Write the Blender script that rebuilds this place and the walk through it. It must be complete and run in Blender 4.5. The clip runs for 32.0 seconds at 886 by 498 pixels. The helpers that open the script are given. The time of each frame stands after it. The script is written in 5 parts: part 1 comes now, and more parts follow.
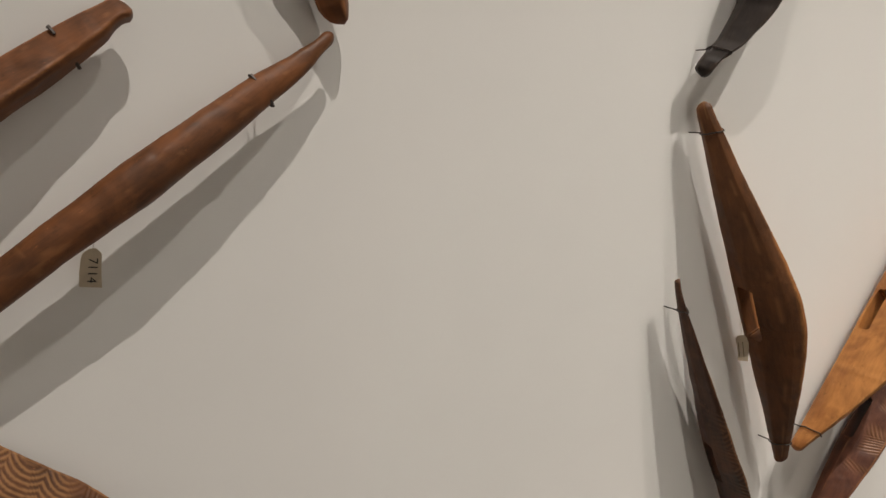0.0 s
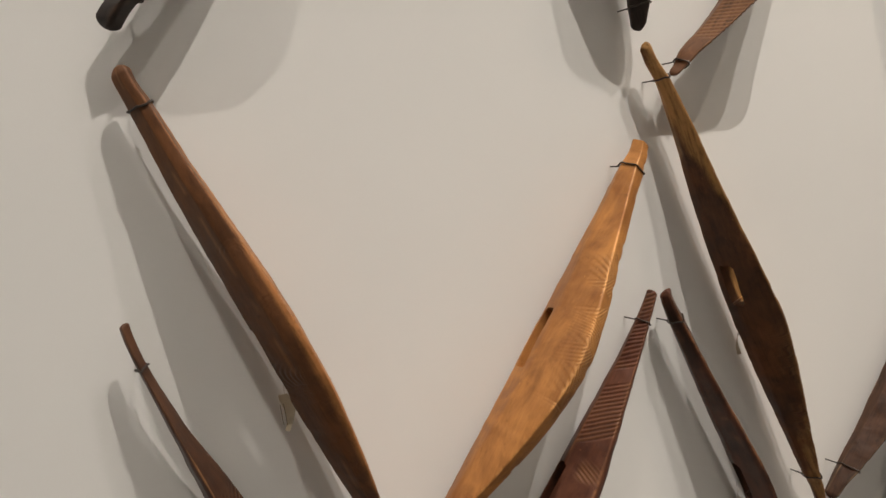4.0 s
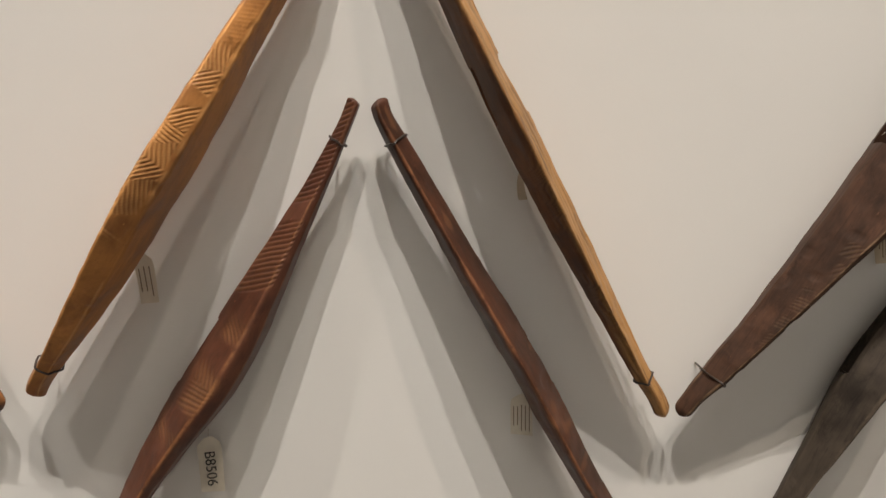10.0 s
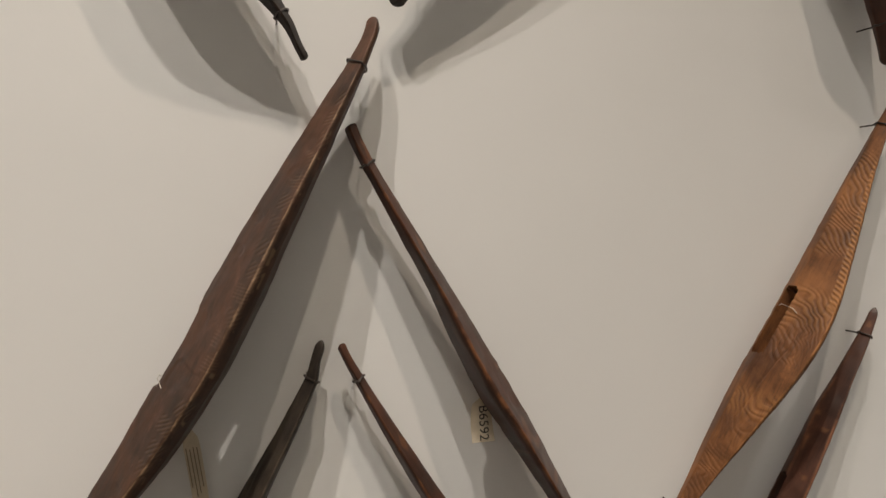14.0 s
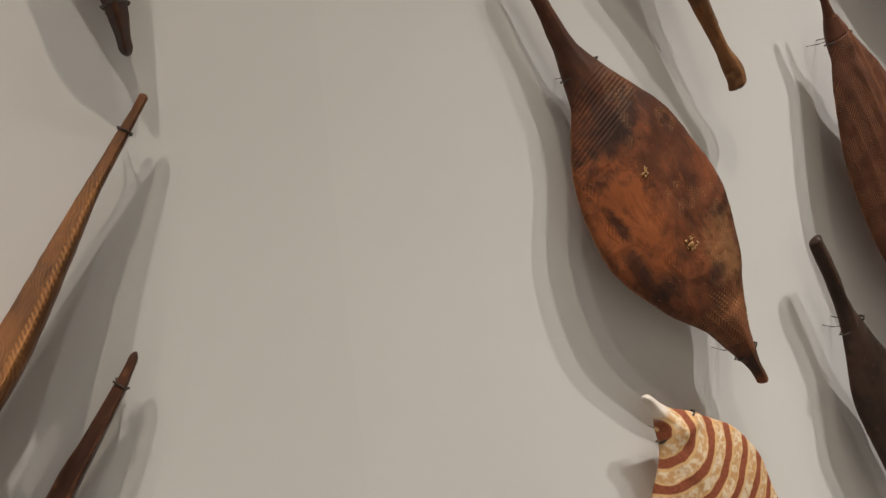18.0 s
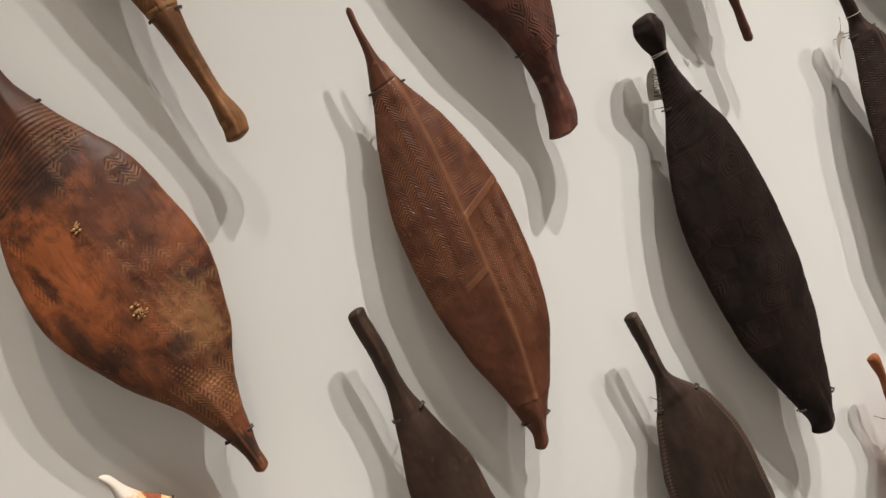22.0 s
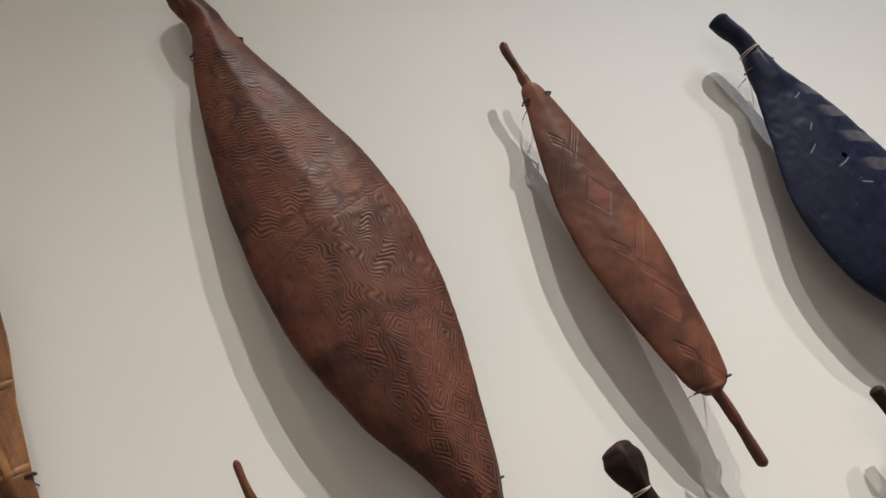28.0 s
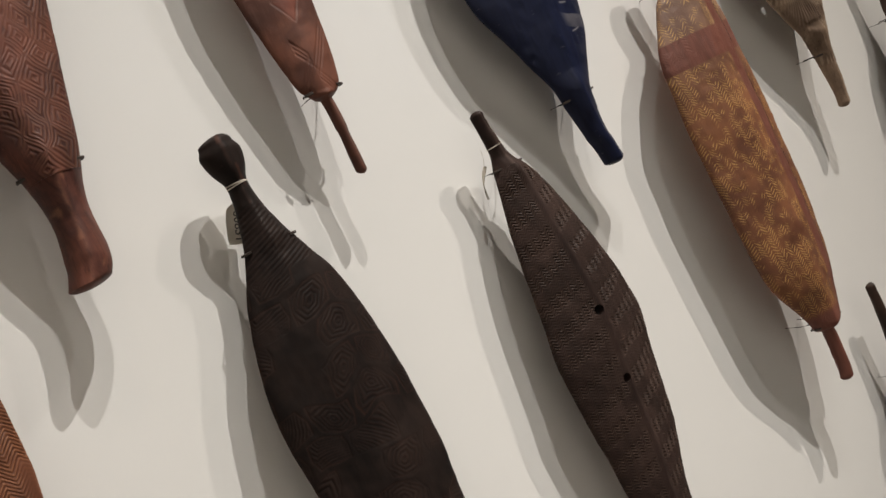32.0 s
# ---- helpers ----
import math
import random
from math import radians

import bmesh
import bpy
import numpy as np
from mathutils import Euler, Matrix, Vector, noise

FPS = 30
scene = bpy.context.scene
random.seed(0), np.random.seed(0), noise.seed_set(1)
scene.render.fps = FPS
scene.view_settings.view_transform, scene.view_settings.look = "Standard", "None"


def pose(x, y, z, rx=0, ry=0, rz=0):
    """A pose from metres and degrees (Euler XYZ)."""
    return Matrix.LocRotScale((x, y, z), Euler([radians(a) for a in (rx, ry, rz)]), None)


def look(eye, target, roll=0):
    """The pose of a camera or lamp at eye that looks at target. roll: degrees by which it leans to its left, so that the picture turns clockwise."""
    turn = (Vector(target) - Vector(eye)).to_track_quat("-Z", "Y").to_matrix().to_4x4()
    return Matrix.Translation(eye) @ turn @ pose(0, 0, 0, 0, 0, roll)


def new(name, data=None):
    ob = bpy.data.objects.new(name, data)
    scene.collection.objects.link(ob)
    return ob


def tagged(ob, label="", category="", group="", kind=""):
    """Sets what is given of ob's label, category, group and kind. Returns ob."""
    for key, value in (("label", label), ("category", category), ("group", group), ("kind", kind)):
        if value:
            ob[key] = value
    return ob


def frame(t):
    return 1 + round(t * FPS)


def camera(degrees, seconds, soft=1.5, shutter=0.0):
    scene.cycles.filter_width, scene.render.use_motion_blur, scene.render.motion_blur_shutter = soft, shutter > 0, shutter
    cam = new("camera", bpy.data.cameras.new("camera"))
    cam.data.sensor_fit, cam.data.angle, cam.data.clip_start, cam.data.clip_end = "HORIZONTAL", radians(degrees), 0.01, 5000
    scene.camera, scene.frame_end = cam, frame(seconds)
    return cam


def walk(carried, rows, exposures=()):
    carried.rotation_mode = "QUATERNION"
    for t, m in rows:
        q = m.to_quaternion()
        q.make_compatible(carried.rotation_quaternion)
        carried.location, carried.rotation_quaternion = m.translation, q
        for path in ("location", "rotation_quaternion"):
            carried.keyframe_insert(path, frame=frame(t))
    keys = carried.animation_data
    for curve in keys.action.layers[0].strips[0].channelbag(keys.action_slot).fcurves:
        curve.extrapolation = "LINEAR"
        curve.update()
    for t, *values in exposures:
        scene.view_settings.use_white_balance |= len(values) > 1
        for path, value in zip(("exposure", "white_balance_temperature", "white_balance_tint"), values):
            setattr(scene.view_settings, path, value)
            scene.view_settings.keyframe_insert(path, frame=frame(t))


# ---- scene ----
cam = camera(55.25, 32.0)
# seconds, place, turn
PATH = [
    (0.0, -0.2281, -1.3074, 1.8621, 81.640, -3.425, -30.172),
    (0.5, -0.0839, -1.2855, 1.8591, 82.784, -2.779, -30.694),
    (1.0, 0.0757, -1.3079, 1.8496, 83.208, -0.190, -31.442),
    (1.5, 0.2804, -1.3583, 1.8394, 84.121, 0.500, -31.877),
    (2.0, 0.4471, -1.3883, 1.8159, 84.545, 0.684, -31.699),
    (2.5, 0.5892, -1.3656, 1.7906, 84.800, 1.270, -31.888),
    (4.5, 1.1469, -1.3499, 1.7368, 84.833, 3.118, -22.147),
    (5.0, 1.2634, -1.3530, 1.7087, 82.920, 3.204, -20.764),
    (5.5, 1.3879, -1.2736, 1.6957, 80.772, 3.396, -20.374),
    (6.0, 1.4923, -1.2104, 1.6758, 79.829, 3.464, -19.708),
    (6.5, 1.5582, -1.1834, 1.6557, 79.206, 3.510, -18.401),
    (7.0, 1.6481, -1.1950, 1.6291, 79.843, 4.201, -13.165),
    (7.5, 1.7632, -1.2453, 1.5907, 80.629, 3.754, -6.176),
    (8.0, 1.8351, -1.2703, 1.5602, 80.369, 3.505, -1.124),
    (8.5, 1.8813, -1.2983, 1.5406, 79.758, 3.088, 0.196),
    (9.0, 1.9324, -1.3023, 1.5267, 79.589, 2.986, 0.424),
    (9.5, 1.9980, -1.2796, 1.5237, 78.742, 3.223, -0.272),
    (10.0, 2.0946, -1.2586, 1.5364, 79.005, 2.929, -4.051),
    (10.5, 2.2001, -1.2245, 1.5614, 79.066, 2.839, -5.885),
    (11.0, 2.2900, -1.2113, 1.5798, 80.463, 3.212, -8.021),
    (11.5, 2.4171, -1.2392, 1.6179, 82.337, 3.377, -8.320),
    (12.0, 2.5680, -1.3076, 1.6421, 83.817, 3.269, -8.829),
    (12.5, 2.6971, -1.3650, 1.6453, 85.556, 3.781, -9.266),
    (13.0, 2.7996, -1.4034, 1.6533, 86.431, 4.489, -8.733),
    (13.5, 2.8911, -1.4023, 1.6592, 86.458, 5.005, -9.366),
    (14.0, 2.9790, -1.3256, 1.6535, 86.416, 5.088, -12.350),
    (14.5, 3.0819, -1.2595, 1.6513, 86.962, 3.759, -15.552),
    (15.0, 3.1854, -1.2666, 1.6495, 87.179, 3.530, -16.000),
    (15.5, 3.3285, -1.3101, 1.6436, 87.627, 3.054, -16.207),
    (17.5, 3.8697, -1.3244, 1.6429, 83.516, 5.706, -21.840),
    (18.0, 3.9700, -1.3306, 1.6404, 83.150, 5.609, -23.562),
    (18.5, 4.1125, -1.3737, 1.6389, 82.714, 5.274, -23.770),
    (19.0, 4.2635, -1.4443, 1.6291, 82.295, 4.979, -24.053),
    (19.5, 4.3934, -1.4774, 1.6099, 82.283, 4.774, -24.257),
    (20.0, 4.5339, -1.4414, 1.6021, 81.800, 4.568, -25.038),
    (20.5, 4.6737, -1.3966, 1.5980, 81.485, 4.314, -26.598),
    (21.0, 4.7862, -1.4076, 1.5970, 81.587, 3.894, -25.318),
    (21.5, 4.9325, -1.4873, 1.6069, 83.729, 3.384, -19.663),
    (22.0, 5.0432, -1.5486, 1.6034, 85.600, 2.932, -17.031),
    (22.5, 5.1068, -1.5296, 1.6098, 88.009, 2.665, -16.853),
    (23.0, 5.1754, -1.4497, 1.6325, 91.480, 2.070, -16.627),
    (23.5, 5.2163, -1.3808, 1.6516, 94.456, 1.735, -15.459),
    (24.0, 5.2631, -1.3540, 1.6623, 97.229, 0.887, -9.277),
    (24.5, 5.3596, -1.3497, 1.6762, 99.470, 0.423, -7.017),
    (25.0, 5.4287, -1.3616, 1.6925, 102.699, 0.494, -6.242),
    (25.5, 5.4598, -1.3706, 1.7101, 104.360, 1.540, -4.983),
    (27.5, 5.4498, -1.3827, 1.7321, 111.713, 2.903, -3.379),
    (28.0, 5.4704, -1.3693, 1.7193, 111.865, 4.393, -7.166),
    (28.5, 5.4967, -1.3640, 1.7071, 110.484, 5.387, -11.730),
    (29.0, 5.5187, -1.3616, 1.6927, 108.170, 5.007, -16.944),
    (29.5, 5.5362, -1.3632, 1.6800, 106.201, 4.742, -20.642),
    (30.0, 5.5634, -1.3523, 1.6692, 103.667, 4.703, -23.825),
    (30.5, 5.5882, -1.3393, 1.6520, 101.108, 4.334, -25.783),
    (31.0, 5.6059, -1.3436, 1.6286, 99.342, 4.009, -26.541),
    (31.5, 5.6212, -1.3411, 1.5892, 98.217, 4.147, -26.703),
    (32.0, 5.6340, -1.3302, 1.5479, 97.350, 4.668, -27.192),
]
EXPOSURES = [(0.0, 0.05), (2.0, -0.08), (5.0, -0.04), (9.0, 0.08), (10.5, 0.08), (12.0, -0.08), (13.5, -0.08), (15.0, -0.08), (18.0, -0.18), (20.0, 0.0), (21.0, 0.12), (22.0, 0.1), (24.0, 0.05), (28.0, 0.0), (30.0, -0.02), (32.0, 0.0)]
walk(cam, [(t, pose(*p)) for t, *p in PATH], EXPOSURES)

# ---------------------------------------------------------------- world and light
world = bpy.data.worlds.new("world")
scene.world = world
world.use_nodes = True
world.node_tree.nodes["Background"].inputs[0].default_value = (0.9, 0.95, 1.0, 1)
world.node_tree.nodes["Background"].inputs[1].default_value = 0.02


def spot(x, y, z, tx, tz, watts, tint, cone=75, size=0.02):
    """A small spotlight up by the ceiling, aimed at the wall."""
    data = bpy.data.lights.new("spotlight", "SPOT")
    data.energy, data.color, data.shadow_soft_size = watts, tint, size
    data.spot_size, data.spot_blend = radians(cone), 1.0
    ob = new("spotlight", data)
    ob.matrix_world = look((x, y, z), (tx, 0, tz))
    return ob


WARM = (1.0, 0.925, 0.835)
AMBER_LIGHT = (1.0, 0.86, 0.70)
CLEAR = (1.0, 0.96, 0.90)
COOL = (0.45, 0.66, 1.0)
# the track along the wall, with its steep light
for x, aim, watts, tint, cone in ((-0.2, -0.1, 650, WARM, 58), (2.1, 1.6, 760, WARM, 58), (3.05, 2.6, 570, WARM, 58), (4.1, 3.3, 400, AMBER_LIGHT, 58), (5.6, 5.5, 660, CLEAR, 48), (6.6, 6.0, 1080, CLEAR, 50), (7.75, 7.7, 740, WARM, 58)):
    spot(x, -2.3, 6.5, aim, -3.2, watts, tint, cone, 0.012)
# an added blue lamp that imitates lens glare at the upper right
spot(8.3, -2.6, 6.5, 6.7, 3.5, 200, COOL, 24)
# unseen fill spots, added to light the opposite wall so it brightens the shadows
for x in (-1.5, 1.5, 4.5, 7.5):
    data = bpy.data.lights.new("fill_spot", "SPOT")
    data.energy, data.color, data.shadow_soft_size = 630, (1.0, 0.94, 0.86), 0.1
    data.spot_size, data.spot_blend = radians(70), 0.6
    new("fill_spot", data).matrix_world = look((x, -4.2, 6.6), (x, -7.0, 2.6))


# ---------------------------------------------------------------- materials
def srgb(r, g, b, k=1.0):
    """A base colour from 8-bit values."""
    c = [k * ((v / 255 + 0.055) / 1.055) ** 2.4 for v in (r, g, b)]
    grey = 0.3 * c[0] + 0.6 * c[1] + 0.1 * c[2]
    return tuple(0.9 * v + 0.1 * grey for v in c) + (1.0,)


class Nodes:
    """Short calls for building a material's node tree."""

    def __init__(self, name):
        self.mat = bpy.data.materials.new(name)
        self.mat.use_nodes = True
        self.tree = self.mat.node_tree
        self.bsdf = self.tree.nodes["Principled BSDF"]

    def node(self, kind, **sets):
        n = self.tree.nodes.new(kind)
        for key, value in sets.items():
            setattr(n, key, value)
        return n

    def link(self, a, b):
        self.tree.links.new(a, b)

    def put(self, socket, value):
        if hasattr(value, "is_output"):
            self.link(value, socket)
        else:
            socket.default_value = value

    def math(self, op, a, b=0.0, c=0.0):
        n = self.node("ShaderNodeMath", operation=op)
        for i, v in enumerate((a, b, c)):
            self.put(n.inputs[i], v)
        return n.outputs[0]

    def noise(self, vector, scale, detail=4.0, rough=0.55, distortion=0.0):
        n = self.node("ShaderNodeTexNoise")
        n.inputs["Scale"].default_value, n.inputs["Detail"].default_value = scale, detail
        n.inputs["Roughness"].default_value, n.inputs["Distortion"].default_value = rough, distortion
        self.put(n.inputs["Vector"], vector)
        return n.outputs["Fac"]

    def scaled(self, vector, sx, sy, sz, offset=(0, 0, 0)):
        n = self.node("ShaderNodeMapping")
        n.inputs["Scale"].default_value, n.inputs["Location"].default_value = (sx, sy, sz), offset
        self.put(n.inputs["Vector"], vector)
        return n.outputs[0]

    def ramp(self, fac, lo, hi, a=0.0, b=1.0):
        n = self.node("ShaderNodeMapRange", interpolation_type="SMOOTHSTEP")
        for i, v in enumerate((fac, lo, hi, a, b)):
            self.put(n.inputs[i], v)
        return n.outputs[0]

    def mix(self, fac, a, b, how="MIX"):
        n = self.node("ShaderNodeMix", data_type="RGBA", blend_type=how)
        self.put(n.inputs[0], fac)
        self.put(n.inputs[6], a)
        self.put(n.inputs[7], b)
        return n.outputs[2]

    def coords(self):
        n = self.node("ShaderNodeTexCoord").outputs["Object"]
        s = self.node("ShaderNodeSeparateXYZ")
        self.link(n, s.inputs[0])
        return n, s.outputs[0], s.outputs[1], s.outputs[2]

    def finish(self, colour, rough, height=None, strength=0.4, distance=0.002, spec=0.5):
        self.put(self.bsdf.inputs["Base Color"], colour)
        self.put(self.bsdf.inputs["Roughness"], rough)
        self.bsdf.inputs["Specular IOR Level"].default_value = spec
        if height is not None:
            b = self.node("ShaderNodeBump")
            b.inputs["Strength"].default_value, b.inputs["Distance"].default_value = strength, distance
            self.put(b.inputs["Height"], height)
            self.link(b.outputs[0], self.bsdf.inputs["Normal"])
        return self.mat


def wave(k, phase, period):
    """A soft 0..1 ripple along phase, in metres."""
    return k.math("MULTIPLY_ADD", k.math("SINE", k.math("MULTIPLY", phase, 2 * math.pi / period)), 0.5, 0.5)


def band(k, v, lo, hi, soft=0.012):
    """1 between lo and hi."""
    return k.math("MULTIPLY", k.ramp(v, lo - soft, lo + soft), k.math("SUBTRACT", 1.0, k.ramp(v, hi - soft, hi + soft)))


def rub_of(k):
    """How far the cuts in a surface are rubbed pale."""
    return k.node("ShaderNodeAttribute", attribute_name="rub").outputs["Fac"]


def wood(name, light, dark, rough=0.5, blotch=0.5, rub=(0.5, 0.32, 0.16, 1), seed=0.0, spec=0.3, grainy=0.09, extra=None, relief=0.0014, uneven=1.0):
    """Old wood: grain along the length, stains, small knocks, and cuts rubbed paler."""
    k = Nodes(name)
    vec, x, y, z = k.coords()
    vec = k.scaled(vec, 1, 1, 1, (seed, seed * 0.7, seed * 1.3))
    grain = k.noise(k.scaled(vec, 1, 1, grainy), 130.0, 6.0, 0.65)
    fibre = k.noise(k.scaled(vec, 1, 1, 0.04), 420.0, 3.0, 0.7)
    stain = k.noise(vec, 9.0, 5.0, 0.6, 0.6)
    small = k.noise(vec, 60.0, 4.0, 0.6)
    mottle = k.noise(k.scaled(vec, 1, 1, 0.5), 26.0, 5.0, 0.6)
    t = k.math("ADD", k.math("MULTIPLY", k.ramp(stain, 0.36, 0.64), blotch), k.math("MULTIPLY", k.math("ADD", k.math("MULTIPLY", k.ramp(grain, 0.35, 0.7), 0.4), k.math("MULTIPLY", k.ramp(mottle, 0.38, 0.62), 0.6)), 1 - blotch))
    colour = k.mix(t, dark, light)
    if extra:
        colour = extra(k, vec, x, z, colour)
    deep = tuple(c * 0.45 for c in dark[:3]) + (1,)
    grime = k.noise(k.scaled(vec, 1, 1, 0.4), 24.0, 7.0, 0.72, 0.9)
    colour = k.mix(k.ramp(grime, 0.50, 0.70, 0.0, 0.6 * uneven), colour, deep)
    streak = k.noise(k.scaled(vec, 1, 1, 0.03), 230.0, 4.0, 0.6)
    colour = k.mix(k.ramp(streak, 0.54, 0.68, 0.0, 0.32 * uneven), colour, deep)
    colour = k.mix(k.ramp(small, 0.60, 0.80, 0.0, 0.5), colour, tuple(c * 0.35 for c in dark[:3]) + (1,))
    bright = tuple(min(1.0, c * 1.45) for c in light[:3]) + (1,)
    polish = k.noise(k.scaled(vec, 1, 1, 0.6), 15.0, 6.0, 0.7, 0.5)
    colour = k.mix(k.ramp(polish, 0.55, 0.72, 0.0, 0.5 * uneven), colour, bright)
    nick = k.ramp(k.noise(k.scaled(vec, 1, 1, 0.35), 210.0, 2.0, 0.5), 0.74, 0.79, 0.0, 0.55)
    colour = k.mix(nick, colour, tuple(min(1.0, c * 1.9) for c in light[:3]) + (1,))
    worn = k.math("MULTIPLY", k.node("ShaderNodeAttribute", attribute_name="wear").outputs["Fac"], k.ramp(k.noise(k.scaled(vec, 1, 1, 0.5), 48.0, 5.0, 0.7), 0.40, 0.62, 0.1, 0.75))
    colour = k.mix(worn, colour, k.mix(0.5, bright, rub))
    colour = k.mix(rub_of(k), colour, rub)
    height = k.math("MULTIPLY_ADD", grain, 0.10, k.math("MULTIPLY", fibre, 0.08))
    height = k.math("MULTIPLY_ADD", small, 0.16, height)
    shine = k.ramp(stain, 0.3, 0.7, rough - 0.08, rough + 0.12)
    return k.finish(colour, shine, height, 0.75, relief, spec)


def two_faced(colour, edge=0.0, spread=0.05, scale=16.0):
    """A second colour along one side, with a ragged border."""
    def lay(k, vec, x, z, base):
        n = k.math("MULTIPLY_ADD", k.noise(k.scaled(vec, 1, 1, 0.45), scale, 5.0, 0.7), spread * 2, -spread)
        worn = k.ramp(k.noise(k.scaled(vec, 1, 1, 0.09), 70.0, 5.0, 0.7), 0.36, 0.54)
        over = k.mix(worn, tuple(c * 0.5 for c in colour[:3]) + (1,), colour)
        return k.mix(k.ramp(k.math("ADD", x, n), edge - 0.004, edge + 0.006), base, over)
    return lay


def sooted(colour, lo=0.56, hi=0.62, scale=7.0, end=None):
    """Dark burnt or greasy patches with a clear outline, and a darkened end."""
    def lay(k, vec, x, z, base):
        n = k.noise(k.scaled(vec, 1, 1, 0.8), scale, 6.0, 0.6, 0.8)
        m = k.ramp(n, lo, hi, 0.0, 0.7)
        if end is not None:
            m = k.math("MAXIMUM", m, k.ramp(k.math("MULTIPLY_ADD", n, 0.25, z), end, end + 0.1, 0.0, 0.75))
        return k.mix(m, base, colour)
    return lay


def stained(base_lay, spots):
    """Greasy stains and orange or paler patches, each an oval (x, z, half-width, half-length, turn, strength) with a
    ragged edge.
    """
    def lay(k, vec, x, z, base):
        col = base_lay(k, vec, x, z, base)
        ragged = k.math("MULTIPLY_ADD", k.noise(vec, 26.0, 7.0, 0.75, 0.6), 3.0, -1.5)
        for cx, cz, rx, rz, turn, strength, colour in spots:
            a, b = k.math("SUBTRACT", x, cx), k.math("SUBTRACT", z, cz)
            c, n = math.cos(radians(turn)), math.sin(radians(turn))
            p = k.math("MULTIPLY_ADD", a, c / rx, k.math("MULTIPLY", b, n / rx))
            q = k.math("MULTIPLY_ADD", b, c / rz, k.math("MULTIPLY", a, -n / rz))
            d = k.math("ADD", k.math("SQRT", k.math("ADD", k.math("MULTIPLY", p, p), k.math("MULTIPLY", q, q))), ragged)
            col = k.mix(k.ramp(d, 0.45, 1.25, strength, 0.0), col, colour)
        return col
    return lay


def plain(name, colour, rough=0.6, metal=0.0, vary=0.25, scale=40.0):
    k = Nodes(name)
    vec, x, y, z = k.coords()
    n = k.noise(vec, scale, 5.0)
    k.bsdf.inputs["Metallic"].default_value = metal
    col = k.mix(k.ramp(n, 0.3, 0.7), tuple(c * (1 - vary) for c in colour[:3]) + (1,), colour)
    return k.finish(col, k.ramp(n, 0.3, 0.7, rough - 0.06, rough + 0.06), n, 0.2, 0.0006)


def painted_wall(name, colour):
    k = Nodes(name)
    vec, x, y, z = k.coords()
    roller = k.noise(vec, 380.0, 3.0, 0.6)
    cloud = k.noise(vec, 1.3, 4.0, 0.5)
    scuff = k.noise(k.scaled(vec, 1, 1, 0.3), 14.0, 6.0, 0.6)
    col = k.mix(k.ramp(cloud, 0.3, 0.7), tuple(c * 0.955 for c in colour[:3]) + (1,), colour)
    own = k.node("ShaderNodeObjectInfo").outputs["Random"]
    col = k.mix(k.math("MULTIPLY", own, 0.05), col, (0.40, 0.39, 0.37, 1))
    col = k.mix(k.ramp(scuff, 0.66, 0.85, 0.0, 0.05), col, (0.45, 0.42, 0.38, 1))
    return k.finish(col, 0.62, k.math("MULTIPLY_ADD", scuff, 0.3, roller), 0.10, 0.0008, 0.3)


WALL = painted_wall("wall_paint", (0.80, 0.785, 0.76, 1))
FAR_WALL = painted_wall("pale_wall_paint", (0.72, 0.70, 0.67, 1))
CEILING = painted_wall("ceiling_paint", (0.60, 0.59, 0.57, 1))
FLOOR = plain("grey_floor", (0.15, 0.135, 0.12, 1), 0.45, 0, 0.2, 6.0)
WIRE = plain("dark_wire", (0.055, 0.04, 0.032, 1), 0.45, 0.3)
PAPER = plain("old_paper", (0.62, 0.52, 0.38, 1), 0.8, 0, 0.14, 60)
PAPER_PALE = plain("pale_paper", (0.72, 0.66, 0.56, 1), 0.8, 0, 0.10, 60)
INK = plain("ink", (0.03, 0.025, 0.025, 1), 0.7)
FAINT_INK = plain("faint_ink", (0.22, 0.16, 0.11, 1), 0.8)
STRING = plain("string", (0.58, 0.52, 0.44, 1), 0.85, 0, 0.3, 300)
RESIN = plain("yellow_resin", (0.60, 0.34, 0.13, 1), 0.5, 0, 0.4, 200)


# ---------------------------------------------------------------- building helpers
def mesh(name, bm, material, smooth=True, angle=40):
    me = bpy.data.meshes.new(name)
    bmesh.ops.recalc_face_normals(bm, faces=bm.faces)
    bm.to_mesh(me)
    bm.free()
    me.materials.append(material)
    if smooth:
        me.shade_smooth()
        me.set_sharp_from_angle(angle=radians(angle))
    return me


def part(name, bm, material, parent=None, label="", smooth=True, angle=40):
    ob = new(name, bm if isinstance(bm, bpy.types.Mesh) else mesh(name, bm, material, smooth, angle))
    if parent is not None:
        ob.parent = parent
    return tagged(ob, label)


def box(bm, lo, hi, bevel=0.0):
    r = bmesh.ops.create_cube(bm, size=1)
    for v in r["verts"]:
        v.co = Vector([(a + b) / 2 + c * (b - a) for a, b, c in zip(lo, hi, v.co)])
    if bevel:
        edges = list({e for v in r["verts"] for e in v.link_edges})
        bmesh.ops.bevel(bm, geom=edges, offset=bevel, segments=2, affect="EDGES")


